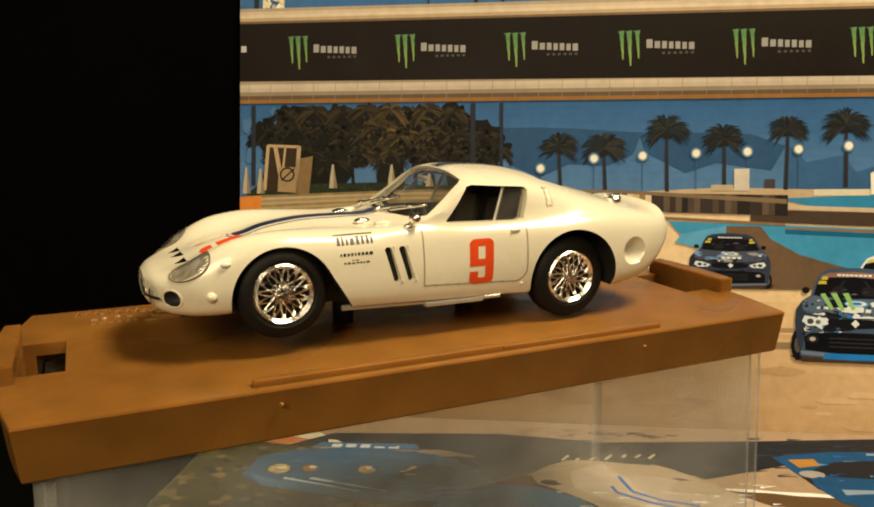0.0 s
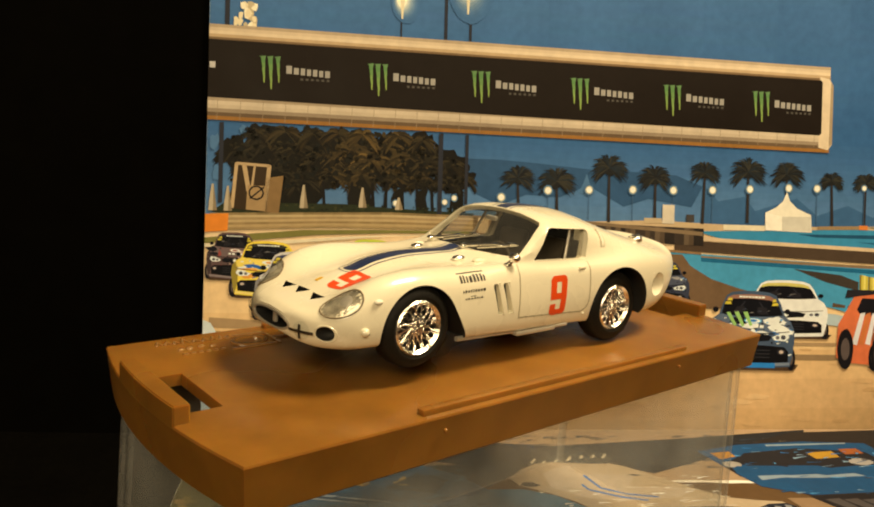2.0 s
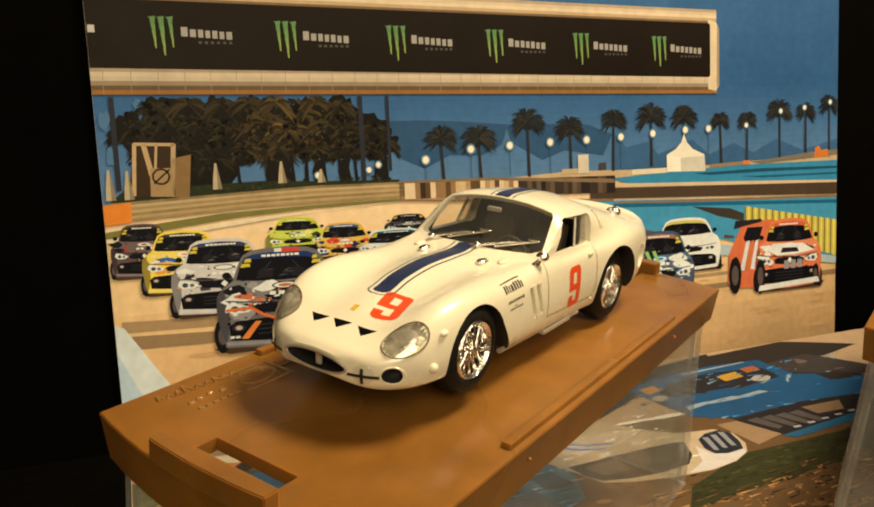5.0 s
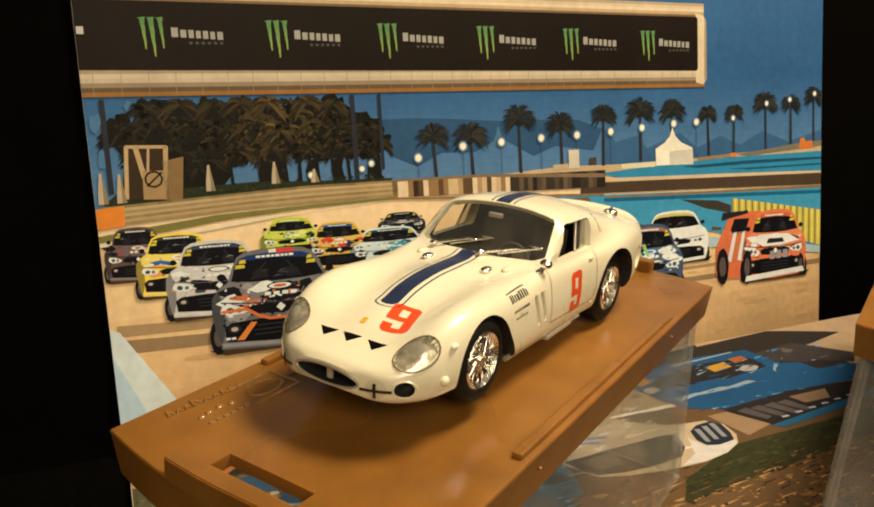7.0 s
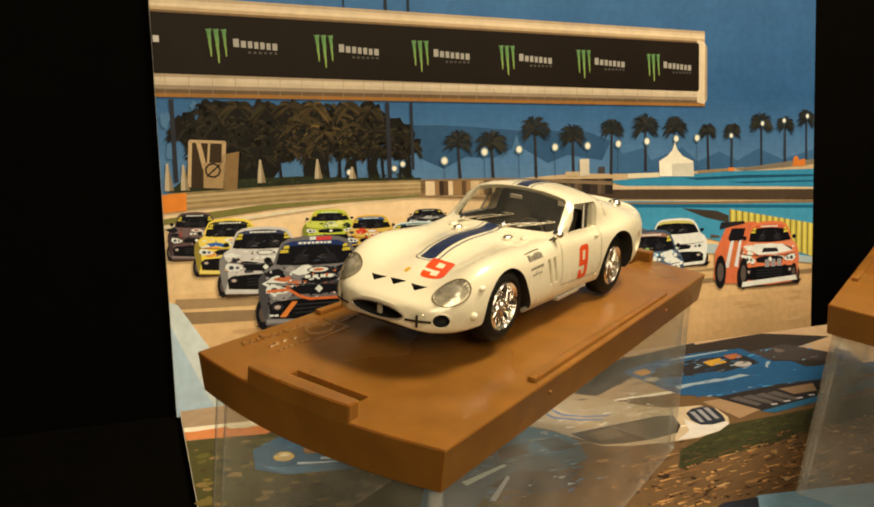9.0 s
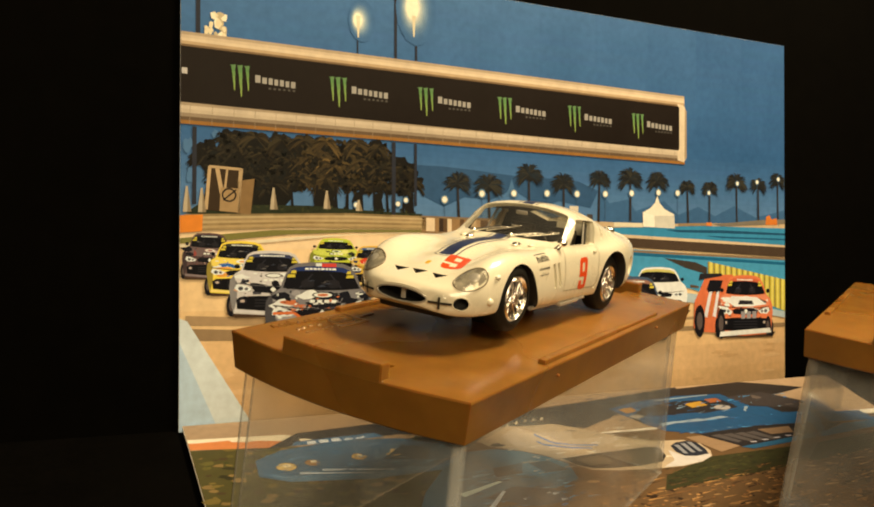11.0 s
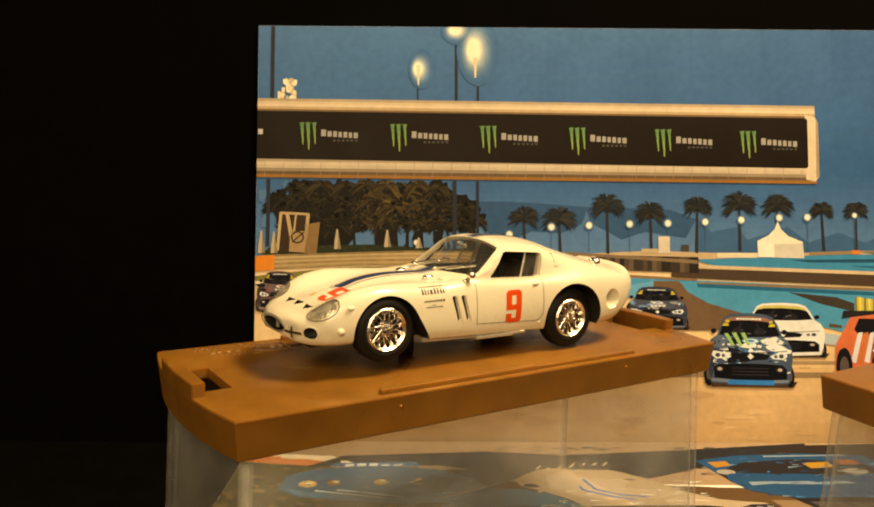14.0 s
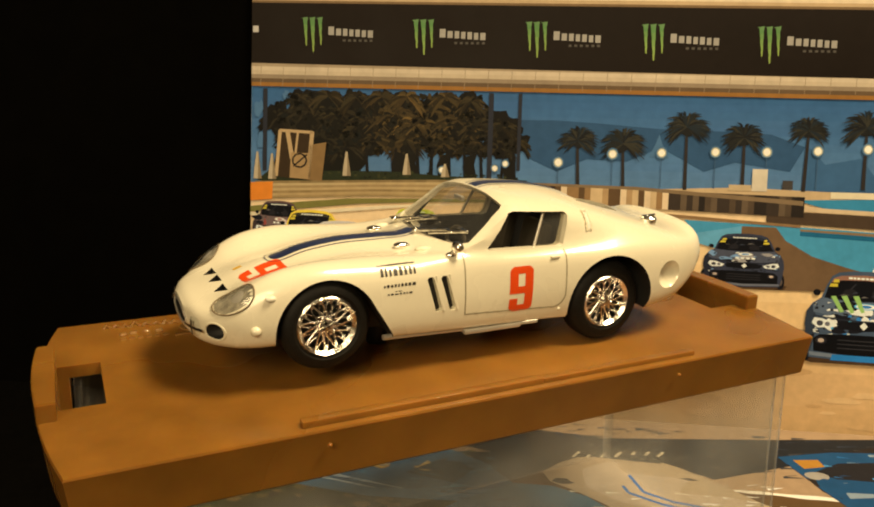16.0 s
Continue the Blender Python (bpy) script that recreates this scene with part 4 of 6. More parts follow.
tube(125.4, 130.6, 217.6, False)
tube(99.8, 107.2, 217.8, True)
pr.poly("beam_print", [(213.6, 100.6), (217.2, 99.8), (218.9, 102), (218.9, 123), (217.4, 125.4), (213.6, 126)], ink(212, 184, 138), 6.2)
pr.poly("beam_print", [(217.6, 101.0), (218.9, 102), (218.9, 123), (217.9, 124.4)], ink(160, 134, 96), 6.3)
pr.poly("hoarding_print", [(0, 107.9), (213.9, 105.0), (214.6, 105.8), (214.6, 124.2), (213.9, 124.8), (0, 126.6)], ink(28, 20, 13), 6.6)
for i in range(30):
    u = 3 + i * 7.2
    pr.stroke("beam_print", u, 100.6, u + 0.2, 107.2, 0.16, 0.16, ink(150, 124, 88), 6.4)
# three-stroke green emblem and pale word bars, six times
for k, u in enumerate((16.3, 51.3, 86.1, 120.8, 154.4, 187.8)):
    top = 121.6 - 0.5 * k
    for j, (du, ln, w) in enumerate(((0.9, 8.2, 1.3), (3.2, 10.2, 1.5), (5.6, 8.0, 1.2))):
        for q in range(5):
            f0, f1 = q / 5, (q + 1) / 5
            c = mix((92, 128, 66), (156, 166, 74), f0)
            pr.stroke("emblem_print:%d" % k, u + du + 0.5 * f0, top - ln * f0, u + du + 0.5 * f1 + 0.1 * (q % 2), top - ln * f1, w * (1 - 0.75 * f0), w * (1 - 0.75 * f1), ink(*c), 7)
        pr.poly("emblem_print:%d" % k, [(u + du - 1.2, top + 0.3), (u + du + 0.9, top + 0.6), (u + du + 0.7, top - 0.8)], ink(98, 128, 72), 7.1)
    x = u + 8.4
    for j in range(7):
        w = (1.9, 1.7, 1.5, 1.4, 1.5, 1.4, 1.7)[j]
        z0, z1 = 116.7 - 0.5 * k - 0.12 * j, (118.9 if j else 119.3) - 0.5 * k - 0.12 * j
        pr.rect("word_print:%d" % k, x, x + w - 0.1, z0, z1 - 0.1 * (j % 2), ink(158, 146, 122), 7)
        x += w + 0.52
    for j in range(6):
        a = u + 13.0 + j * 1.7
        pr.rect("word_print:%d" % k, a, a + 0.9, 114.7 - 0.5 * k, 115.4 - 0.5 * k, ink(84, 76, 62), 7)
pr.rect("word_print:6", 0.4, 2.2, 117.4, 119.4, ink(190, 176, 150), 7)

# dark belt of palms and bushes on the far bank: (u, v, size, how much light falls on it)
BELT = ((8.6, 91, 6.5, 0.05), (19, 93, 8.5, 0.2), (28, 92, 8.5, 0.12), (37, 90.5, 8, 0.25), (46, 92.5, 9, 0.8), (53, 89.5, 9, 1.0), (58.5, 94, 7, 0.8), (66, 91, 8.5, 0.65), (73, 90, 6.5, 0.3), (80, 89, 6.5, 0.25),
        (40, 84.5, 6.5, 0.45), (50, 84.5, 6.5, 0.5), (62, 84, 6, 0.45), (70, 83.5, 5, 0.3), (79, 83.5, 5.5, 0.2), (24, 84.5, 7.5, 0.05), (13, 86, 6, 0.03), (31, 82, 6, 0.1), (85, 84.5, 4.5, 0.15), (16, 97, 5, 0.3), (25, 98, 6, 0.35), (34, 97.5, 6, 0.3), (42, 98, 6, 0.5), (50, 98, 6, 0.85), (62, 98, 5.5, 0.7), (70, 97, 5, 0.4))
for k, (u, v, r, lit) in enumerate(BELT):
    pr.disc("tree_print", u, min(v, 99.4 - r * 0.7), r * 0.82, ink(24, 21, 15), 4 + 0.01 * k, 0.85, 22, 0.25, rng)
pr.poly("tree_print", [(16, 81), (15, 88), (18, 94), (24, 95), (40, 95), (60, 95.6), (70, 94), (75, 90), (72, 84), (58, 82), (40, 81)], ink(25, 22, 15), 4.25)
for u0, u1, top in ((46, 53.5, 81), (60.5, 64, 80), (68.6, 72, 80), (81, 84, 79)):
    pr.poly("tree_print", [(u0, 73), (u0 - 0.6, 77), (u0 + 0.5, top), (u1 + 0.4, top + 1), (u1 - 0.4, 77.5), (u1 + 0.5, 73)], ink(27, 24, 17), 4.26)
pr.poly("tree_print", [(7, 73), (9, 83), (37, 83), (37.5, 77), (35, 74), (24, 73)], ink(24, 22, 15), 4.25)
for k, (u, v, r, lit) in enumerate(BELT):
    for i in range(74):
        a = rng.uniform(-0.75, math.pi + 0.75)
        ln, bright = r * rng.uniform(0.55, 1.12), lit * rng.random() ** 1.2
        q = round(bright * 7) / 7
        c = ink(*mix((24, 21, 14) if i % 3 else (46, 39, 25), (112, 85, 42), q))
        at = [(u + 0.3 * rng.uniform(-1, 1), v)]
        for f in (0.4, 0.75, 1.0):
            at.append((u + ln * f * math.cos(a), min(v + ln * f * 0.8 * math.sin(a) - 0.55 * ln * f * f, 99.5)))
        for (p, w0, w1) in ((0, 0.35, 0.8), (1, 0.8, 0.6), (2, 0.6, 0.1)):
            if min(at[p][0], at[p + 1][0]) > 0.4:
                pr.stroke("tree_print", *at[p], *at[p + 1], w0, w1, c, 4.4 + 0.0004 * (74 * k + i))
for i in range(620):
    u, v = rng.uniform(8, 84), rng.uniform(80, 99)
    if v < 99.2 - max(0, 12 - u) - max(0, u - 72) * 0.7:
        pr.disc("tree_print", u, v, rng.uniform(0.3, 1.1), ink(*rng.choice([(36, 31, 19), (20, 18, 13), (52, 43, 25), (30, 28, 20), (66, 52, 28)] if 40 < u < 70 else [(30, 27, 18), (20, 18, 13), (40, 35, 23), (26, 26, 20)])), 5.0, rng.uniform(0.5, 1.2), 7, 0.5, rng)
for u, v, r in ((2.5, 94, 1.6), (3.4, 84, 1.6), (11.5, 98.2, 1.0)):
    pr.disc("tree_print", u, v, r, ink(78, 112, 134), 5.0, 1.5, 12, 0.4, rng)
for u in (22, 30, 38, 46, 54, 58, 64, 69, 74, 80, 84):
    pr.stroke("tree_print", u, 72.6, u + rng.uniform(-1, 1), 82, rng.uniform(0.9, 1.7), 0.8, ink(26, 23, 18), 5.02)
pr.poly("hedge_print", [(2, 71), (6, 74.2), (24, 74.4), (44, 74.8), (62, 73.8), (88, 73.0), (88, 71.2), (60, 72.2), (7, 70.4)], ink(42, 46, 26), 5.1)
for i in range(120):
    u = rng.uniform(6, 86)
    pr.disc("hedge_print", u, rng.uniform(72.2, 74.6), rng.uniform(0.2, 0.7), ink(*rng.choice([(36, 40, 22), (58, 58, 30), (30, 32, 20)])), 5.2, 0.7, 6, 0.3, rng)

# timber tower, parasols, orange board, barrier wall, verge
pr.poly("tower_print", [(9.2, 87.4), (20.4, 86.9), (19.0, 71.4), (7.9, 72.3)], ink(58, 42, 24), 7)
for u0, v0, u1, v1, w in ((9.6, 87, 8.4, 72.4, 1.1), (20, 86.6, 18.8, 71.6, 1.3), (9.4, 86.9, 20.2, 86.4, 0.9), (15.4, 86.6, 14.6, 79.5, 0.7), (12, 86.6, 13.6, 78, 1.4)):
    pr.stroke("tower_print", u0, v0, u1, v1, w, w, ink(190, 154, 102), 7.2)
pr.poly("tower_print", [(13.2, 80), (19.2, 79.8), (18.9, 71.6), (12.8, 72)], ink(166, 130, 80), 7.3)
for a in range(9):
    t0, t1 = a * 0.7, (a + 1) * 0.7
    pr.stroke("tower_print", 16 + 2.3 * math.cos(t0), 77.5 + 2.2 * math.sin(t0), 16 + 2.3 * math.cos(t1), 77.5 + 2.2 * math.sin(t1), 0.55, 0.55, ink(34, 28, 22), 7.4)
pr.stroke("tower_print", 14, 75.6, 18.4, 79.4, 0.5, 0.5, ink(34, 28, 22), 7.4)
pr.poly("tower_print", [(18.9, 82.4), (24.6, 83.4), (23.3, 71.2), (18.6, 71.4)], ink(136, 102, 58), 7.2)
for u, v, h in ((7.0, 71, 8.5), (2.2, 71, 9), (31.2, 72.6, 8), (50.4, 73.4, 7.0), (62.5, 73, 4.5)):
    pr.poly("parasol_print:%.1f" % u, [(u - 1.2, v + 0.4), (u - 1.0, v + h * 0.4), (u - 0.3, v + h), (u + 0.3, v + h), (u + 1.0, v + h * 0.4), (u + 1.3, v + 0.4)], ink(184, 160, 118), 7.5)
    pr.poly("parasol_print:%.1f" % u, [(u + 0.2, v + 0.4), (u + 0.3, v + h), (u + 1.5, v + 0.4)], ink(140, 118, 82), 7.6)
BARRIER_TOP = lambda u: 70.6 + 0.032 * min(u, 60) - 0.012 * max(u - 60, 0)
BARRIER_LOW = lambda u: 64.9 + 0.05 * min(u, 40) + 0.005 * max(u - 40, 0)
for i in range(24):
    u0, u1 = 1.5 + i * 3.7, 1.5 + (i + 1) * 3.7
    for j in range(7):
        c = [(150, 122, 74), (178, 146, 92), (140, 112, 66), (186, 154, 100), (158, 128, 80), (190, 160, 106), (128, 104, 62)][j]
        f0, f1 = j / 7, (j + 1) / 7
        q = lambda u, f: BARRIER_LOW(u) + (BARRIER_TOP(u) - BARRIER_LOW(u)) * f
        pr.poly("barrier_print", [(u0, q(u0, f0)), (u1, q(u1, f0)), (u1, q(u1, f1)), (u0, q(u0, f1))], ink(*mix(c, (176, 142, 88), rng.random() * 0.5)), 7)
pr.poly("barrier_print", [(0, 64.4), (7.2, 65.0), (7.4, 70.6), (0, 70.2)], ink(226, 128, 40), 7.7)
pr.poly("verge_print", [(0, 62.6), (14, 64.2), (32, 65.9), (60, 66.6), (88, 66.9), (88, 66.1), (60, 65.6), (36, 64.4), (14, 62.0), (0, 60.8)], ink(122, 112, 52), 6.8)
pr.poly("verge_print", [(0, 60.6), (20, 61.8), (44, 64.0), (80, 65.8), (88, 66.0), (60, 64.6), (40, 62.6), (16, 60.2), (0, 59.6)], ink(226, 202, 152), 6.9)

# tyre wall: upright drums in browns
for i in range(46):
    u = 87.8 + i * 1.8
    c = rng.choice([(206, 170, 116), (150, 112, 66), (96, 70, 42), (226, 192, 140), (60, 44, 30), (176, 138, 88)]) if i < 24 else rng.choice([(60, 48, 36), (84, 66, 46), (44, 36, 28), (100, 80, 56)])
    v0, v1 = (66.6 - 0.055 * i, 71.8 - 0.035 * i)
    pr.rect("tyre_wall_print", u, u + 1.9, v0, v1, ink(*c), 7 + 0.002 * i)
pr.poly("tyre_wall_print", [(87.6, 71.7), (121, 71.0), (170.4, 67.6), (170.4, 69.0), (121, 72.0), (87.6, 72.4)], ink(130, 104, 70), 7.2)
pr.poly("tyre_wall_print", [(87.6, 66.6), (122, 64.6), (170, 61.8), (170, 61.0), (122, 63.6), (87.6, 66.0)], ink(140, 106, 66), 7.2)

# shore line, run-off areas and dark track bands
pr.poly("runoff_print", [(122, 71.2), (152, 72.6), (194, 71.4), (281, 74.2), (281, 70.4), (170, 68.4), (122, 70.2)], ink(196, 162, 112), 5)
pr.poly("runoff_print", [(168, 69.2), (194, 70.2), (230, 71.4), (281, 71.2), (281, 62.6), (226, 65.2), (196, 66.2), (178, 66.6)], ink(54, 130, 150), 5.3)
pr.poly("runoff_print", [(206, 69.2), (240, 69.6), (281, 68.8), (281, 67.8), (240, 68.2), (214, 68.2)], ink(30, 74, 92), 5.5)
pr.poly("runoff_print", [(230, 66.9), (281, 66.2), (281, 65.4), (240, 65.9)], ink(32, 86, 106), 5.5)
pr.poly("runoff_print", [(160, 68.4), (178, 66.9), (232, 65.0), (281, 63.0), (281, 61.9), (228, 63.8), (170, 65.9)], ink(212, 178, 128), 5.6)
pr.poly("runoff_print", [(160, 66), (228, 63.8), (281, 62.0), (281, 57.2), (226, 59.6), (170, 61.9), (160, 62)], ink(76, 58, 40), 5.7)
pr.poly("runoff_print", [(170, 60.6), (281, 56.9), (281, 55.8), (170, 59.6)], ink(134, 108, 74), 5.75)
pr.poly("runoff_print", [(136, 62.4), (170, 61.2), (281, 56.2), (281, 30), (232, 40), (221, 42.8), (196, 47), (160, 50), (140, 58)], ink(68, 144, 162), 5.2)
pr.poly("runoff_print", [(170, 60.0), (281, 54.8), (281, 53.4), (170, 58.6)], ink(28, 96, 118), 5.76)
pr.poly("runoff_print", [(152.6, 61), (163, 60.9), (166, 57), (174, 52.5), (184, 49.5), (196, 46.5), (196, 42), (150, 42), (150, 56)], ink(112, 84, 54), 5.8)
pr.poly("runoff_print", [(205.5, 56.7), (224, 54.8), (231, 52.4), (231, 49.2), (218, 52.2)], ink(64, 54, 42), 5.9)
pr.poly("runoff_print", [(140, 58.6), (153, 61.0), (153, 58), (146, 54), (138, 56)], ink(96, 158, 172), 5.85)
for i in range(10):
    pr.stroke("runoff_print", 221 + i * 6, 44 - i * 0.9, 226 + i * 6, 43.4 - i * 0.9, 1.5, 1.0, ink(92, 70, 46), 5.9)
pr.poly("runoff_print", [(196, 42.5), (222, 40.6), (281, 31), (281, 28), (222, 36.5), (196, 38)], ink(176, 184, 168), 5.95)

# palms along the shore
PALMS = ((103.0, 85.6, 71.7, 6.0), (116.7, 85.0, 70.6, 6.6), (135.4, 90.4, 71.4, 6.6), (152.3, 87.6, 72.3, 6.2), (170.6, 90.0, 71.8, 5.6), (187.0, 91.0, 72.8, 7.0), (201.8, 90.6, 73.5, 6.4), (219.3, 88.8, 72.6, 4.6),
         (232.8, 88.4, 71.8, 5.0), (249.3, 92.0, 72.7, 6.6), (263.3, 91.2, 73.5, 5.4), (276.2, 94.0, 74.0, 5.6))
for k, (u, top, foot_v, r) in enumerate(PALMS):
    name = "palm_print:%d" % k
    lean = rng.uniform(-0.6, 0.6)
    pr.stroke(name, u + lean, foot_v, u, top - 1, 1.15, 0.8, ink(48, 42, 36), 6.0)
    r *= 1.18
    pr.disc(name, u, top + 0.2, r * 0.42, ink(32, 31, 27), 6.05, 0.85, 16, 0.25, rng)
    for i in range(150):
        a = rng.uniform(-0.85, math.pi + 0.85)
        ln = r * rng.uniform(0.45, 1.0)
        c = ink(*rng.choice([(28, 28, 26), (38, 37, 30), (54, 50, 37), (34, 40, 40)]))
        m_u, m_v = u + ln * 0.6 * math.cos(a), top + ln * 0.58 * math.sin(a)
        e_u, e_v = u + ln * math.cos(a), top + ln * 0.84 * math.sin(a) - ln * 0.2
        pr.stroke(name, u, top, m_u, m_v, 0.3, 0.55, c, 6.1 + 0.004 * i)
        pr.stroke(name, m_u, m_v, e_u, e_v, 0.55, 0.08, c, 6.1 + 0.004 * i)
    if k in (1, 3):
        for i in range(10):
            pr.stroke(name, u, foot_v + 1, u + rng.uniform(-3, 3), foot_v - 0.3, 0.8, 0.2, ink(40, 36, 30), 6.2)

# street lamps on thin posts
for k, (u, v) in enumerate(((97.4, 78.8), (113.7, 81.7), (128.3, 82.4), (144.1, 83.0), (159.0, 83.3), (173.6, 83.9), (187.7, 84.7), (202.6, 85.6), (213.6, 85.8), (232.2, 86.6), (249.9, 91.7), (262.6, 92.9), (276.7, 94.9), (78, 76.5), (61.5, 75.6), (81.2, 78))):
    big = 0.72 if k > 8 else 1.0
    if k < 13:
        pr.stroke("street_lamp_print:%d" % k, u, 72, u, v, 0.22, 0.22, ink(64, 88, 104), 6.7)
    for f, c in ((1.34, (64, 96, 116)), (1.2, (84, 110, 120)), (1.06, (126, 138, 128)), (0.94, (170, 164, 136)), (0.84, (214, 196, 150)), (0.72, (250, 232, 184)), (0.5, (255, 246, 210))):
        pr.disc("street_lamp_print:%d" % k, u, v, 1.35 * f * big, ink(*c), 6.8 + 0.1 * (2 - f), 1.05, 14, 0.06, rng)

# white marquee, hut, orange digger, low walls
pr.poly("marquee_print", [(193.8, 76.6), (198, 78.6), (200.6, 81), (201.9, 84.2), (203.2, 81), (206, 78.4), (211.5, 76.2), (211.9, 69.9), (194.0, 70.3)], ink(236, 218, 176), 7)
pr.poly("marquee_print", [(200.3, 75.3), (211.4, 75.6), (211.6, 70.2), (200.4, 70.3)], ink(206, 192, 158), 7.1)
pr.poly("marquee_print", [(193.8, 76.6), (200.4, 75.4), (200.4, 70.3), (194.0, 70.3)], ink(246, 228, 186), 7.1)
pr.rect("marquee_print", 178, 193.8, 70.0, 71.9, ink(222, 200, 152), 7)
pr.rect("hut_print", 155.2, 159.6, 71.6, 78.2, ink(206, 186, 148), 7)
pr.rect("hut_print", 148.5, 155.0, 71.6, 73.4, ink(190, 160, 112), 7)
pr.rect("hut_print", 164, 167, 72.4, 75.0, ink(70, 62, 52), 7)
pr.poly("digger_print", [(268, 72.6), (268.6, 76.6), (270.6, 77.4), (272, 75.4), (275.4, 76), (276, 72.8)], ink(206, 112, 40), 7)
pr.rect("board_print", 230.6, 234, 71.4, 73.0, ink(212, 120, 50), 7)
pr.poly("low_wall_print", [(234, 72.4), (248, 73.4), (266, 75.0), (281, 75.6), (281, 73.4), (266, 72.6), (240, 71.4)], ink(122, 108, 84), 6.9)
pr.poly("low_wall_print", [(214, 72.2), (232, 72.8), (232, 71.6), (214, 71.0)], ink(150, 120, 78), 6.9)

# yellow ribbed fence
for i in range(14):
    u = 231.4 + i * 3.55
    t0, t1 = 55.1 - 0.176 * (u - 231.4), 46.1 - 0.302 * (u - 231.4)
    pr.poly("fence_print", [(u, t1), (u + 3.4, t1 - 1.0), (u + 3.4, t0 - 0.6), (u, t0)], ink(206, 180, 66), 7)
    pr.poly("fence_print", [(u, t1), (u + 0.7, t1 - 0.2), (u + 0.7, t0 - 0.1), (u, t0)], ink(138, 116, 40), 7.1)
    pr.poly("fence_print", [(u + 1.6, t1 - 0.4), (u + 2.4, t1 - 0.7), (u + 2.4, t0 - 0.4), (u + 1.6, t0 - 0.2)], ink(228, 206, 96), 7.1)


# rally cars, seen from ahead
def rally_print(k, u0, u1, v0, v1, main, camo, strip, layer, seed=1, patches=12, plain=False, tags=True):
    """A racing saloon seen from ahead, drawn in flat ink inside the given rectangle."""
    r = random.Random(seed)
    w, h = u1 - u0, v1 - v0
    name = "rally_car_print:%d" % k
    dark, pale = (20, 19, 21), (232, 224, 206)

    def sh(pts, c, dl=0.0):
        pr.poly(name, [(u0 + x * w, v0 + y * h - 0.03 * h * (x - 0.5)) for x, y in pts], ink(*c), layer + dl)

    def oval(x, y, a, b, c, dl, rough=0.0, n=14):
        sh([(x + a * math.cos(q) * (1 + r.uniform(-rough, rough)), y + b * math.sin(q) * (1 + r.uniform(-rough, rough))) for q in [2 * math.pi * i / n for i in range(n)]], c, dl)
    sh([(-0.03, 0.03), (0.08, -0.03), (1.0, -0.02), (1.05, 0.06), (0.6, 0.1)], (74, 52, 32), 0)
    for x, y, a, b in ((0.035, 0.15, 0.055, 0.17), (0.965, 0.13, 0.05, 0.15)):
        oval(x, y, a, b, dark, 0.03)
        oval(x, y, a * 0.5, b * 0.5, (92, 76, 62), 0.04)
    # body outline, rounded at the roof and the wings
    sh([(0.06, 0.03), (0.03, 0.2), (0.01, 0.4), (0.02, 0.54), (0.07, 0.63), (0.14, 0.69), (0.18, 0.83), (0.22, 0.93), (0.28, 0.975), (0.4, 0.995), (0.55, 1.0), (0.7, 0.985), (0.78, 0.945), (0.83, 0.85),
        (0.88, 0.69), (0.95, 0.62), (0.99, 0.52), (1.0, 0.38), (0.98, 0.18), (0.95, 0.03), (0.5, 0.0)], main, 0.05)
    sh([(0.06, 0.05), (0.03, 0.2), (0.01, 0.4), (0.02, 0.54), (0.07, 0.62), (0.1, 0.5), (0.1, 0.25)], mix(main, dark, 0.4), 0.08)
    # wide dark screen with the cage and seats behind it, strip across its top
    sh([(0.165, 0.695), (0.195, 0.82), (0.235, 0.905), (0.3, 0.935), (0.42, 0.95), (0.58, 0.952), (0.7, 0.935), (0.765, 0.9), (0.81, 0.82), (0.86, 0.695), (0.7, 0.675), (0.5, 0.668), (0.32, 0.675)], (17, 16, 18), 0.2)
    sh([(0.215, 0.86), (0.235, 0.91), (0.3, 0.94), (0.5, 0.957), (0.7, 0.94), (0.765, 0.905), (0.785, 0.86), (0.7, 0.885), (0.5, 0.9), (0.3, 0.89)], strip, 0.24)
    x = 0.36
    while tags and x < 0.64:
        n = r.uniform(0.02, 0.035)
        sh([(x, 0.908), (x, 0.93), (x + n, 0.93), (x + n, 0.908)], pale, 0.28)
        x += n + 0.008
    for a, b, y in ((0.2, 0.27, 0.815), (0.73, 0.8, 0.815), (0.23, 0.28, 0.862), (0.735, 0.775, 0.862)):
        if tags:
            sh([(a, y), (a + 0.012, y + 0.035), (b, y + 0.038), (b + 0.004, y + 0.004)], (214, 186, 56), 0.28)
    for p, q in (((0.3, 0.69), (0.42, 0.86)), ((0.68, 0.69), (0.58, 0.86)), ((0.34, 0.78), (0.66, 0.78))):
        sh([p, q, (q[0] + 0.014, q[1]), (p[0] + 0.02, p[1])], (44, 42, 44), 0.22)
    for cx in (0.38, 0.62):
        oval(cx, 0.745, 0.06, 0.055, (36, 33, 33), 0.23, 0.15)
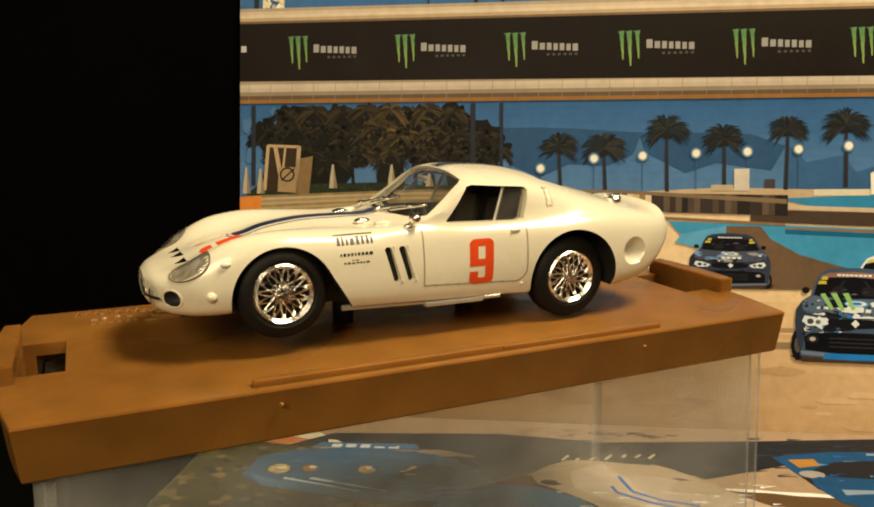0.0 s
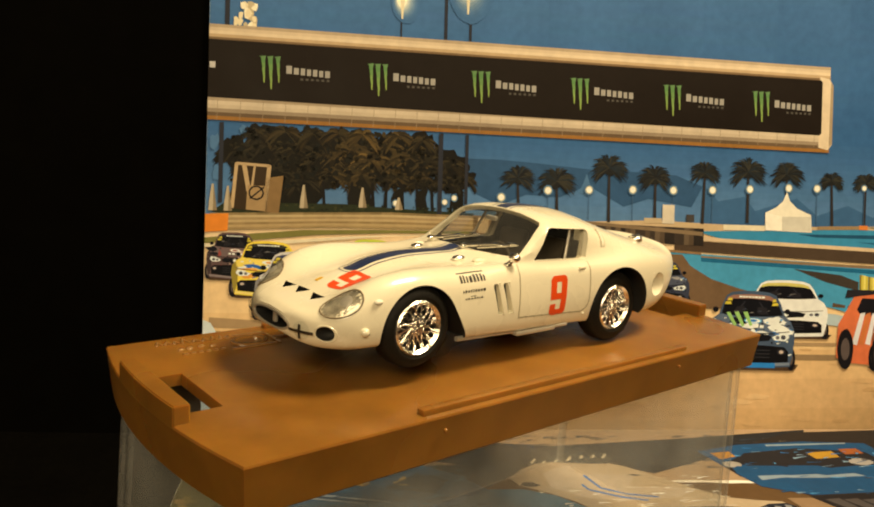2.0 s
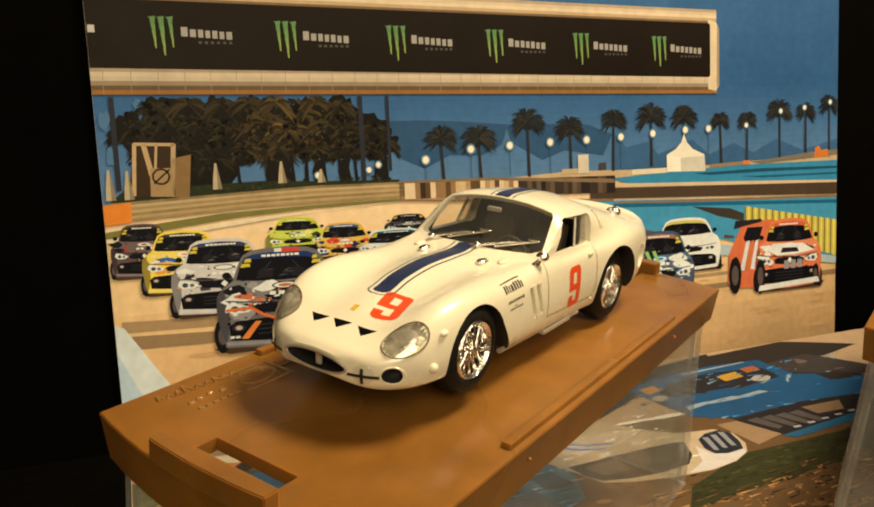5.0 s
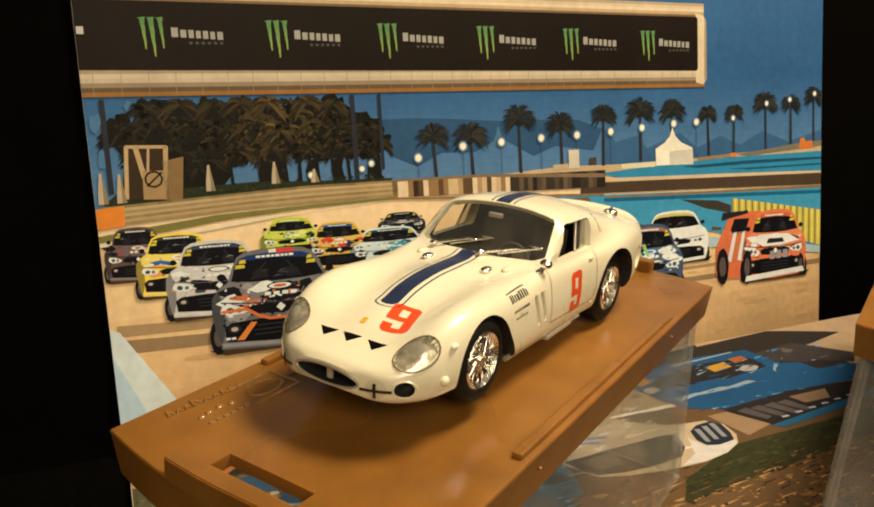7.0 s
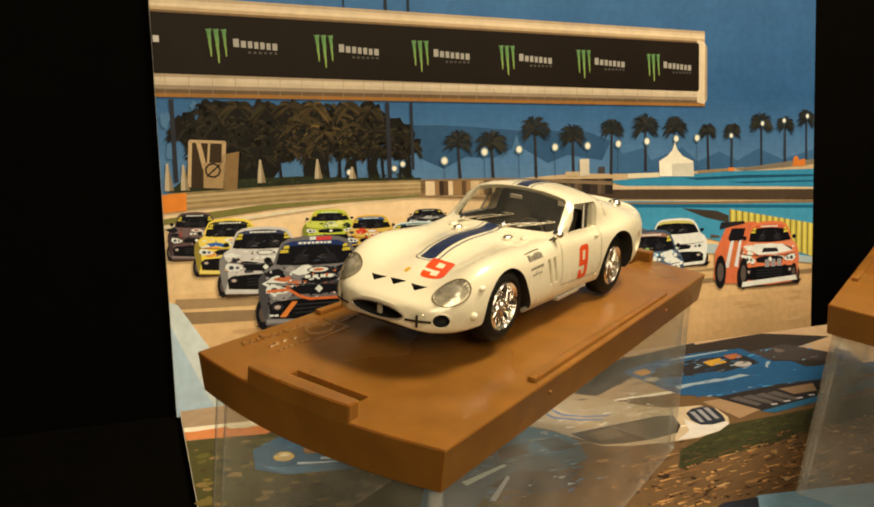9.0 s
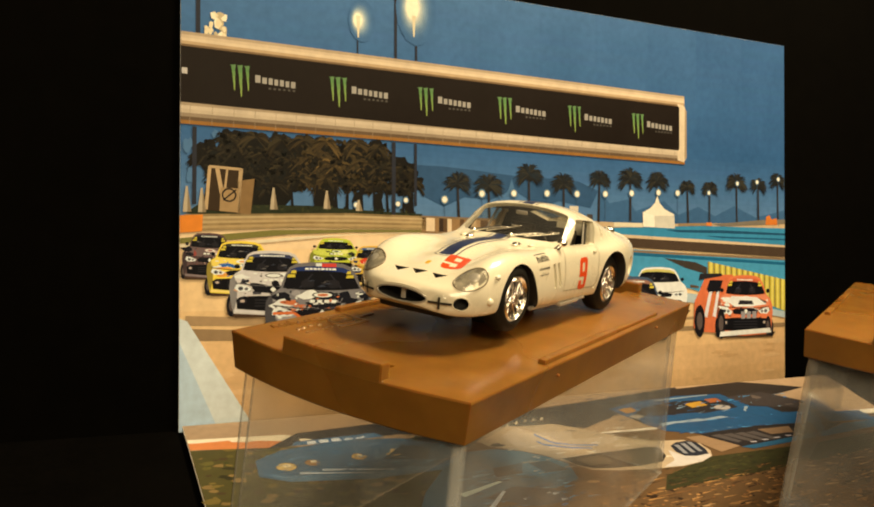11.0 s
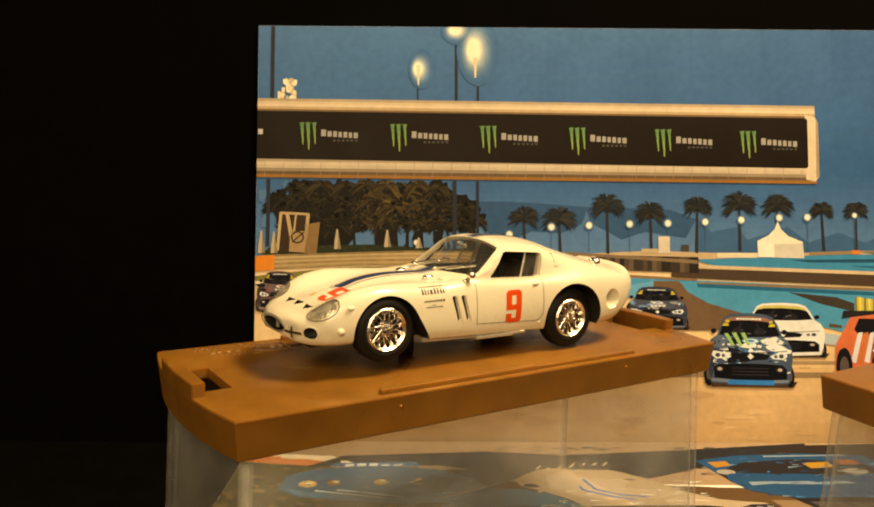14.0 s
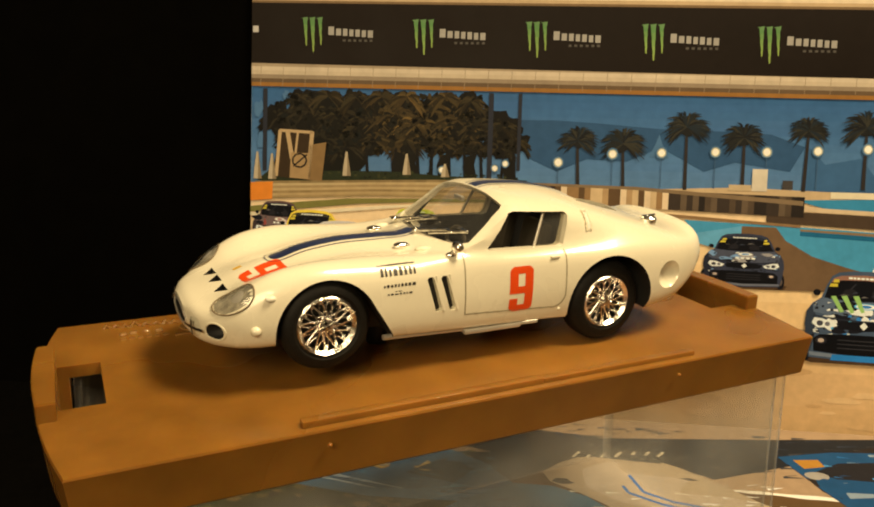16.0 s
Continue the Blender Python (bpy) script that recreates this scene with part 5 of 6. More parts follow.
    for i in range(5):
        x, y = r.uniform(0.24, 0.7), r.uniform(0.7, 0.8)
        sh([(x, y), (x + r.uniform(0.03, 0.1), y + 0.01), (x + 0.04, y + r.uniform(0.015, 0.03))], r.choice([(84, 76, 66), (112, 104, 92), (60, 62, 68)]), 0.25 + 0.001 * i)
    for a, b in ((0.2, 0.5), (0.5, 0.8)):
        sh([(a, 0.682), (b - 0.02, 0.7), (b - 0.02, 0.708), (a, 0.69)], (10, 10, 11), 0.29)
    # bonnet, camouflage patches and small stickers
    sh([(0.15, 0.688), (0.32, 0.668), (0.5, 0.66), (0.7, 0.668), (0.875, 0.685), (0.95, 0.6), (0.93, 0.5), (0.7, 0.47), (0.3, 0.48), (0.08, 0.53), (0.07, 0.61)], mix(main, pale, 0.12), 0.26)
    if not plain:
        for i in range(patches):
            x, y = r.uniform(0.1, 0.92), r.uniform(0.34, 0.63)
            oval(x, y, r.uniform(0.03, 0.11), r.uniform(0.025, 0.06), r.choice(camo), 0.3 + 0.002 * i, 0.45, 9)
        for i in range(patches * 4):
            x, y, n = r.uniform(0.07, 0.94), r.uniform(0.14, 0.64), r.uniform(0.01, 0.05)
            sh([(x, y), (x + n, y + r.uniform(-0.01, 0.015)), (x + n * 0.8, y + r.uniform(0.01, 0.035)), (x - 0.005, y + 0.015)], r.choice(camo + [pale, dark, dark]), 0.34 + 0.0008 * i)
        oval(0.52, 0.615, 0.1, 0.036, camo[0], 0.44)
        oval(0.52, 0.615, 0.085, 0.027, pale, 0.45)
        oval(0.52, 0.615, 0.05, 0.017, camo[-1], 0.46)
        for i in range(4):
            sh([(0.4 + i * 0.065, 0.525), (0.405 + i * 0.065, 0.56), (0.45 + i * 0.065, 0.558), (0.445 + i * 0.065, 0.522)], pale, 0.45)
    # crease, headlights, grille with badge, lower intake, splitter
    sh([(0.08, 0.5), (0.3, 0.468), (0.5, 0.458), (0.72, 0.462), (0.94, 0.49), (0.94, 0.48), (0.72, 0.448), (0.5, 0.444), (0.3, 0.454), (0.08, 0.487)], mix(main, dark, 0.65), 0.44)
    for flip in (0, 1):
        m_x = lambda x: 1.01 - x if flip else x
        sh([(m_x(0.07), 0.41), (m_x(0.09), 0.47), (m_x(0.17), 0.46), (m_x(0.27), 0.41), (m_x(0.24), 0.37), (m_x(0.12), 0.36)], (226, 220, 206), 0.48)
        oval(m_x(0.14), 0.41, 0.028, 0.03, (70, 68, 68), 0.5)
        oval(m_x(0.205), 0.405, 0.022, 0.024, (104, 100, 96), 0.5)
        oval(m_x(0.1), 0.745, 0.032, 0.035, dark, 0.5)
        oval(m_x(0.16), 0.22, 0.05, 0.04, (44, 40, 40), 0.53)
        oval(m_x(0.16), 0.22, 0.026, 0.022, (196, 170, 140), 0.54)
    sh([(0.3, 0.36), (0.28, 0.42), (0.34, 0.445), (0.66, 0.445), (0.74, 0.42), (0.71, 0.36), (0.5, 0.34)], dark, 0.48)
    sh([(0.48, 0.4), (0.515, 0.445), (0.55, 0.4), (0.515, 0.355)], pale, 0.52)
    sh([(0.1, 0.1), (0.09, 0.24), (0.14, 0.285), (0.35, 0.3), (0.65, 0.3), (0.88, 0.285), (0.93, 0.23), (0.93, 0.09), (0.5, 0.06)], (15, 14, 15), 0.5)
    for i in range(3):
        sh([(0.3, 0.14 + 0.045 * i), (0.3, 0.15 + 0.045 * i), (0.72, 0.15 + 0.045 * i), (0.72, 0.14 + 0.045 * i)], (52, 49, 48), 0.52)
    sh([(0.07, 0.05), (0.06, 0.09), (0.5, 0.06), (0.95, 0.085), (0.95, 0.05), (0.5, 0.02)], mix(main, pale, 0.3), 0.52)


GREY, SMOKE, BLACK_P, CREAM = (156, 146, 130), (72, 68, 66), (26, 25, 28), (230, 222, 204)
rally_print(0, 81.8, 98.6, 54.6, 61.8, (42, 38, 38), [SMOKE, BLACK_P, GREY], (30, 28, 30), 8.0, seed=2)
rally_print(1, 71.6, 99.6, 43.6, 57.5, (206, 214, 204), [(60, 150, 150), CREAM, (40, 70, 80)], (28, 70, 74), 8.8, seed=3)
rally_print(2, 58.2, 78.6, 46.0, 60.7, (220, 172, 58), [(214, 72, 40), (40, 52, 80), CREAM], (60, 92, 130), 8.6, seed=4)
rally_print(3, 44.0, 63.4, 51.0, 63.3, (196, 196, 56), [(140, 160, 44), (224, 214, 110), (60, 64, 36)], (176, 190, 56), 8.2, seed=5)
rally_print(4, 0.6, 18.2, 49.2, 64.5, (96, 72, 62), [(200, 160, 130), BLACK_P, (150, 70, 56)], (40, 36, 38), 8.2, seed=6)
rally_print(5, 8.4, 32.0, 43.6, 61.9, (238, 200, 66), [CREAM, (46, 96, 150), (226, 150, 60)], (60, 56, 40), 8.9, seed=7)
rally_print(6, 15.8, 45.6, 36.2, 58.7, (206, 192, 168), [BLACK_P, BLACK_P, SMOKE, (214, 156, 110), CREAM], (58, 62, 78), 9.7, seed=8, patches=16)
rally_print(7, 27.8, 68.6, 24.2, 54.7, (112, 104, 94), [BLACK_P, BLACK_P, SMOKE, CREAM, GREY, BLACK_P, (204, 110, 60)], (36, 52, 92), 10.5, seed=9, patches=40)
rally_print(8, 185.6, 219.2, 32.2, 52.6, (232, 222, 200), [CREAM], (206, 186, 92), 8.4, seed=10, plain=True, tags=False)
rally_print(9, 142, 166, 42.6, 58.8, (56, 58, 66), [GREY, BLACK_P, (120, 150, 170)], (40, 44, 52), 8.0, seed=11)
rally_print(10, 172.6, 206.4, 21.0, 48.6, (70, 82, 92), [(84, 168, 200), BLACK_P, BLACK_P, CREAM, CREAM, (50, 120, 170)], (150, 104, 78), 9.4, seed=12, patches=18)
pr.poly("rally_car_print:10", [(181, 21.4), (181.4, 23.2), (199, 22.8), (199, 21.0)], ink(40, 120, 170), 10.2)
rally_print(11, 236.4, 272.6, 20.2, 48.8, (222, 116, 66), [CREAM, CREAM, (214, 96, 50), BLACK_P], (206, 96, 56), 8.4, seed=13, patches=10)
pr.poly("rally_car_print:10", [(180, 40.8), (183, 36), (184, 36.4), (181.4, 41)], ink(150, 186, 96), 10.3)
pr.poly("rally_car_print:10", [(183, 41), (186, 35.8), (187, 36.2), (184.6, 41.2)], ink(150, 186, 96), 10.3)
pr.poly("rally_car_print:10", [(186.4, 41), (189, 36), (190, 36.4), (188, 41.2)], ink(150, 186, 96), 10.3)
K7 = "rally_car_print:7"
for a, b in (((31, 36.8), (38.4, 36.9)), ((38.4, 36.9), (42, 34.4)), ((42, 34.4), (45.3, 33.2)), ((45.3, 33.2), (57, 32.8)), ((57, 32.8), (66, 36))):
    pr.stroke(K7, *a, *b, 0.9, 0.9, ink(222, 110, 48), 11.3)
pr.poly(K7, [(34.8, 27.8), (37.0, 27.6), (41.2, 32.6), (39.4, 32.8)], ink(226, 128, 50), 11.3)
pr.rect(K7, 46.4, 48.6, 53.2, 54.3, ink(226, 220, 206), 11.3)
pr.rect(K7, 48.6, 54.0, 52.9, 54.2, ink(206, 66, 50), 11.3)
for u, v in ((31.6, 28.2), (33.2, 28.1)):
    pr.rect(K7, u, u + 1.3, v, v + 0.7, ink(226, 220, 206), 11.3)
K11 = "rally_car_print:11"
pr.poly(K11, [(222.8, 25), (223.4, 37), (226.5, 42), (229.6, 47.6), (233, 49.0), (247, 49.0), (243, 40), (239.4, 36), (239.6, 22), (228, 23)], ink(216, 108, 60), 8.36)
pr.poly(K11, [(230.6, 42.4), (232.6, 46.6), (240.6, 46.4), (238.4, 40.2), (232, 40.6)], ink(24, 22, 24), 8.4)
pr.poly(K11, [(243, 36.6), (246, 39.0), (262, 38.2), (268.6, 34.8), (258, 33.8), (248, 34.0)], ink(230, 220, 200), 9.2)
pr.poly(K11, [(250, 35.0), (251, 37.0), (259, 36.6), (260, 34.8)], ink(40, 34, 34), 9.25)
for i in range(3):
    pr.rect(K11, 252 + i * 3.6, 254.6 + i * 3.6, 28.2, 31.6, ink(150, 140, 128), 9.25)
pr.poly(K11, [(225.8, 46.6), (226.6, 49.6), (240, 49.6), (240, 48.4)], ink(40, 36, 36), 9.2)
pr.poly(K11, [(238.4, 20.4), (239, 22.6), (270.6, 23.4), (271.6, 21.2)], ink(232, 222, 202), 9.3)
for u, v, ru, rv in ((226.4, 28, 3.2, 7.4), (239.4, 26.4, 2.7, 7.0), (269.4, 24.4, 2.0, 4.6)):
    pr.disc(K11, u, v, ru, ink(26, 22, 22), 9.15, rv / ru, 18, 0.03, rng)
    pr.disc(K11, u, v, ru * 0.55, ink(92, 76, 64), 9.18, rv / ru, 14, 0.03, rng)
for i in range(3):
    pr.poly(K11, [(229 + i * 2.6, 30), (232 + i * 2.4, 41), (234 + i * 2.2, 41.4), (231 + i * 2.6, 29.4)], ink(*((222, 210, 190), (206, 112, 56), (222, 210, 190))[i]), 9.12)
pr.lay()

# ---- printed sheet lying on the table in front ----
def smooth_step(a):
    a = min(max(a, 0.0), 1.0)
    return a * a * (3 - 2 * a)


def sheet_lift(x, y):
    return 6.0 * min(max((x + 97) / 278, 0.0), 1.05) * smooth_step((y - 190) / 40)


def bent(bm):
    for axis, values in ((Vector((1, 0, 0)), range(-80, 210, 14)), (Vector((0, 1, 0)), range(100, 240, 7))):
        for v in values:
            bmesh.ops.bisect_plane(bm, geom=bm.verts[:] + bm.edges[:] + bm.faces[:], plane_co=axis * v, plane_no=axis)
    for v in bm.verts:
        v.co.z += sheet_lift(v.co.x, v.co.y)
    return bm


FX0, FX1, FY0, FY1 = -97.0, 204.0, 84.0, 226.6
low = bent(box(FX0, FX1, FY0, FY1, -0.9, -0.4))
floor_sheet = part("floor_picture_sheet", low, PAPER)
tagged(floor_sheet, "printed photograph of racing cars lying flat on black cloth", "poster")
pr = Print(floor_sheet, lambda x, y, k: (x, y, -0.35 + 0.05 * k))
pr.face, pr.bend = Vector((0, 0, 1)), bent
rng = random.Random(5)


def floor_shade_ink(r, g, b):
    """Ink dimmed by about a quarter, putting the floor sheet's shade into its colour."""
    return ink(round(r * 0.77), round(g * 0.74), round(b * 0.72))


pr.rect("sand_print", FX0 + 0.1, FX1 - 0.1, 195, FY1 - 0.1, floor_shade_ink(206, 172, 122), 0)
pr.rect("soil_print", FX0 + 0.1, FX1 - 0.1, FY0 + 0.1, 195, floor_shade_ink(120, 88, 48), 0)
for i in range(200):
    x, y = rng.uniform(20, 200), rng.uniform(90, 164)
    c = rng.choice([(170, 124, 66), (92, 62, 32), (196, 150, 86), (58, 40, 24), (140, 98, 52), (214, 172, 110)])
    pr.disc("soil_print", x, y, rng.uniform(0.6, 2.6), floor_shade_ink(*c), 0.5 + 0.001 * i, 0.35, 7, 0.45, rng)
pr.poly("grass_print", [(-96.8, 206), (-70, 204), (-30, 196), (-20, 150), (0, 120), (0, 100), (-96.8, 100)], ink(74, 66, 30), 1)
for i in range(520):
    x, y = rng.uniform(-96, -20), rng.uniform(120, 205)
    c = rng.choice([(60, 62, 24), (92, 82, 34), (48, 44, 22), (112, 92, 40), (128, 100, 52), (70, 54, 30)])
    pr.disc("grass_print", x, y, rng.uniform(0.4, 2.2), ink(*c), 1.2 + 0.001 * i, 0.7, 6, 0.45, rng)
pr.poly("kerb_print", [(-96.8, 213.5), (-74, 211), (-60, 206), (-72, 203.5), (-96.8, 206.5)], ink(204, 120, 60), 1.8)
pr.poly("kerb_print", [(-96.8, 214.5), (-66, 212.5), (-58, 207), (-70, 206), (-80, 209.6), (-96.8, 211.6)], ink(226, 204, 158), 1.9)
pr.poly("verge_print", [(40, 149), (48, 158), (75, 168), (131, 170), (200, 178), (200, 168), (117, 157)], floor_shade_ink(62, 62, 28), 1)
for i in range(160):
    f = rng.random()
    pr.disc("verge_print", 46 + 150 * f, 155 + 16 * f + rng.uniform(-3, 6), rng.uniform(0.5, 1.8), floor_shade_ink(*rng.choice([(48, 52, 24), (80, 78, 34), (58, 48, 26)])), 1.2 + 0.001 * i, 0.5, 6, 0.4, rng)

for i in range(1100):
    x, y = rng.uniform(20, 200), 88 + 2.4 * rng.randrange(30) + rng.gauss(0, 0.6)
    c = rng.choice([(186, 130, 66), (104, 70, 36), (226, 168, 92), (58, 36, 20), (44, 28, 16), (150, 104, 54)])
    ln = rng.uniform(1.5, 8)
    pr.stroke("soil_print", x, y, x + ln, y + ln * 0.12 + rng.uniform(-0.3, 0.3), rng.uniform(0.2, 0.8), 0.1, floor_shade_ink(*c), 0.95 + 0.0003 * i)
for i in range(420):
    f, g = rng.random(), rng.uniform(-0.2, 1.1)
    x, y = 44 + 154 * f, 151 + 15 * f + g * 11
    c = rng.choice([(44, 46, 20), (70, 68, 30), (92, 84, 38), (54, 44, 22), (36, 36, 18)] + ([(150, 104, 54), (110, 78, 40)] if g < 0.15 else []))
    pr.stroke("verge_print", x, y, x + rng.uniform(1, 5), y + rng.uniform(-0.2, 0.8), rng.uniform(0.2, 0.9), 0.1, floor_shade_ink(*c), 1.4 + 0.0003 * i)
for i in range(1700):
    x, row = rng.uniform(14, 200), rng.randrange(14)
    y = 84 + 5.4 * row + 0.1 * (x - 40) + rng.gauss(0, 0.9)
    if y < 150 + 0.11 * (x - 44):
        pr.disc("soil_print", x, y, rng.uniform(0.25, 0.85), floor_shade_ink(*rng.choice([(186, 132, 68), (166, 114, 58), (74, 50, 27), (54, 36, 19), (206, 152, 84)])), 1.3 + 0.0002 * i, rng.uniform(0.5, 0.9), 7, 0.4, rng)
# blue car with yellow lamps
A = "blue_car_print:0"
pr.poly(A, [(-74, 203), (-62, 213), (-12, 217.5), (15, 215.5), (-3, 200), (-28, 206)], ink(44, 42, 40), 2)
pr.poly(A, [(-79, 195), (-70, 201), (-50, 205), (-29, 203), (-18, 197), (-8, 186), (-20, 178), (-47, 176), (-72, 179), (-80, 184)], ink(56, 88, 106), 2.2)
pr.poly(A, [(-79, 186), (-72, 183), (-47, 180), (-22, 183), (-8, 187), (-20, 178), (-47, 176), (-72, 179)], ink(80, 114, 130), 2.3)
pr.poly(A, [(-66, 203.5), (-64, 206.5), (-36, 208.5), (-34, 205)], ink(66, 102, 124), 2.3)
for i in range(5):
    x = -60.5 + i * 4.2
    pr.poly(A, [(x, 203.8 + 0.3 * i), (x, 206 + 0.3 * i), (x + 3, 206.2 + 0.3 * i), (x + 3, 204 + 0.3 * i)], ink(206, 204, 188), 2.4)
for x, y, r, c in ((-71, 189, 3.0, (206, 168, 92)), (-62.5, 190.5, 2.3, (150, 106, 60)), (-47, 192, 2.4, (196, 150, 72)), (-35, 193.3, 3.0, (202, 164, 92))):
    pr.disc(A, x, y, r * 1.15, ink(84, 78, 66), 2.4, 0.9, 14, 0.05, rng)
    pr.disc(A, x, y, r, ink(*c), 2.5, 0.9, 14, 0.05, rng)
    pr.disc(A, x + 0.5, y + 0.8, r * 0.5, ink(232, 206, 150), 2.6, 0.7, 10, 0.1, rng)
for x, y in ((-68, 184), (-61, 185)):
    pr.stroke(A, x, y, x + 22, y - 4, 1.3, 0.3, ink(190, 196, 186), 2.6)
pr.poly(A, [(-40, 189), (-30, 198), (-20, 196), (-26, 186)], ink(40, 52, 58), 2.45)
pr.poly("dark_print", [(-24, 202), (-4, 206), (15, 215), (62, 220), (110, 226), (104, 212), (66, 208), (44, 199), (30, 205), (5, 202), (-10, 190), (-20, 186), (-20, 196)], floor_shade_ink(44, 46, 46), 2)

# white car
B = "white_car_print"
pr.poly(B, [(-2.5, 195.5), (2, 200.6), (8, 204.6), (17, 208.2), (27, 206.6), (36, 202.8), (46, 196.4), (54, 190), (62, 185), (70, 183.6), (77, 183), (81.4, 179), (80.6, 172.6), (77.4, 168.4), (70, 165), (60, 163.2),
            (48, 163.4), (34, 165), (25, 167.4), (20.4, 174), (14, 182), (6, 187.6), (-0.5, 191)], floor_shade_ink(224, 196, 146), 2.6)
pr.poly(B, [(8, 200.4), (17, 204.6), (27, 203), (40, 196), (52, 188.6), (46, 185), (30, 182.6), (18, 184), (9, 190)], floor_shade_ink(236, 212, 166), 2.7)
pr.poly(B, [(64, 176), (66, 171), (78, 170.4), (76.8, 168.2), (70, 165.2), (60, 163.6), (52, 164), (60, 168)], floor_shade_ink(244, 232, 204), 2.72)
for x, y in ((3, 193.5), (37, 195.5)):
    pr.disc(B, x, y, 4.2, floor_shade_ink(92, 84, 70), 2.8, 0.75, 16, 0.03, rng)
    pr.disc(B, x, y, 3.0, ink(52, 54, 54), 2.9, 0.72, 16, 0.03, rng)
    pr.disc(B, x + 0.4, y + 0.5, 1.2, ink(176, 170, 150), 3.0, 0.7, 10, 0.05, rng)
for a, b, c, d in (((17, 197), (20, 189), (28, 185), (36, 183)), ((21, 197.6), (24, 190), (31, 186.6), (40, 185))):
    for p, q in ((a, b), (b, c), (c, d)):
        pr.stroke(B, *p, *q, 1.0, 0.9, ink(58, 104, 150), 2.9)
pr.poly(B, [(19.6, 177.4), (22, 171.6), (25.4, 168.2), (34, 166.8), (44, 166.6), (55, 168), (59.6, 172), (62.4, 179.4), (54, 180.2), (44, 180), (30, 178.2)], floor_shade_ink(66, 58, 46), 2.9)
pr.poly(B, [(24, 175.6), (36, 177.4), (37, 171), (27, 170.4)], floor_shade_ink(112, 98, 74), 3.0)
pr.poly(B, [(40, 178), (52, 178.6), (50, 171), (41, 170.6)], floor_shade_ink(88, 78, 60), 3.0)
pr.stroke(B, 20, 178.2, 62, 180.6, 0.7, 0.7, floor_shade_ink(226, 206, 164), 3.02)
pr.poly(B, [(2, 203), (18, 211), (34, 208), (30, 204), (12, 205)], ink(54, 50, 42), 2.85)
for i in range(7):
    pr.stroke(B, 6 + i * 4, 204 + i * 0.6, 8 + i * 4, 207 + i * 0.5, 0.8, 0.8, ink(196, 176, 132), 2.95)

# second blue car at the fold
C = "blue_car_print:1"
pr.poly(C, [(66, 210), (104, 224), (147, 226.3), (178, 217), (150, 212), (166, 196), (140, 188), (90, 186), (72, 198)], floor_shade_ink(52, 44, 38), 2.1)
pr.poly(C, [(64, 212), (80, 216), (104, 218), (127, 217), (134, 206), (150, 203), (168, 197), (190, 196), (190, 186), (144, 189), (120, 190), (90, 187), (76, 192), (70, 202)], floor_shade_ink(34, 92, 130), 2.4)
pr.poly(C, [(72, 206), (80, 211), (100, 214), (124, 212), (128, 206), (110, 203), (86, 201)], floor_shade_ink(44, 42, 42), 2.6)
pr.poly(C, [(102, 211.4), (104, 208), (113, 209), (112, 212.4)], floor_shade_ink(222, 168, 52), 2.7)
pr.poly(C, [(115, 213.6), (116, 210.6), (123, 211.2), (122, 214)], floor_shade_ink(196, 110, 52), 2.7)
pr.poly(C, [(68, 211), (70, 207.4), (76, 209), (75, 212)], floor_shade_ink(214, 150, 54), 2.7)
pr.disc(C, 119, 206.6, 4.4, floor_shade_ink(200, 192, 170), 2.75, 0.42, 14, 0.04, rng)
pr.disc(C, 72.5, 204.6, 3.4, floor_shade_ink(196, 186, 160), 2.75, 0.5, 14, 0.04, rng)
for p, q, w in (((78, 197), (126, 200.6), 2.6), ((126, 200.6), (132, 206), 1.8), ((76, 201.6), (90, 203), 1.4), ((90, 215.6), (120, 217), 1.0)):
    pr.stroke(C, *p, *q, w, w * 0.7, floor_shade_ink(166, 186, 186), 2.75)
pr.disc(C, 114, 196, 7, floor_shade_ink(216, 214, 196), 2.8, 0.2, 14, 0.04, rng)
pr.disc(C, 86, 196, 5, floor_shade_ink(206, 190, 176), 2.8, 0.22, 14, 0.04, rng)
pr.poly(C, [(88, 186), (120, 189.4), (146, 188.6), (166, 186), (150, 180), (97, 173)], floor_shade_ink(42, 38, 36), 2.9)
for i in range(4):
    x = 92 + i * 6
    pr.poly(C, [(x, 184.4), (x + 5, 185.2), (x + 9, 177.6), (x + 6, 176.6)], floor_shade_ink(96, 88, 78), 3.0)
pr.poly(C, [(118, 186.4), (136, 186.8), (132, 181), (120, 181)], floor_shade_ink(150, 120, 84), 3.0)
for i in range(6):
    pr.rect(C, 104 + i * 7, 107 + i * 7, 175.6 + i * 0.8, 176.6 + i * 0.8, floor_shade_ink(206, 200, 190), 3.05)
pr.poly(C, [(96, 173), (150, 180), (166, 185), (200, 187), (200, 182), (150, 176), (100, 170.6)], floor_shade_ink(44, 108, 138), 2.95)
pr.poly(C, [(80, 185), (90, 185.4), (97, 174), (84, 170.6)], floor_shade_ink(178, 142, 96), 2.85)
pr.poly(C, [(128, 214), (150, 216), (172, 204), (166, 199), (146, 204), (134, 207)], floor_shade_ink(70, 62, 56), 2.65)
pr.stroke(C, 142, 213, 160, 203, 3, 2, floor_shade_ink(120, 104, 88), 2.7)
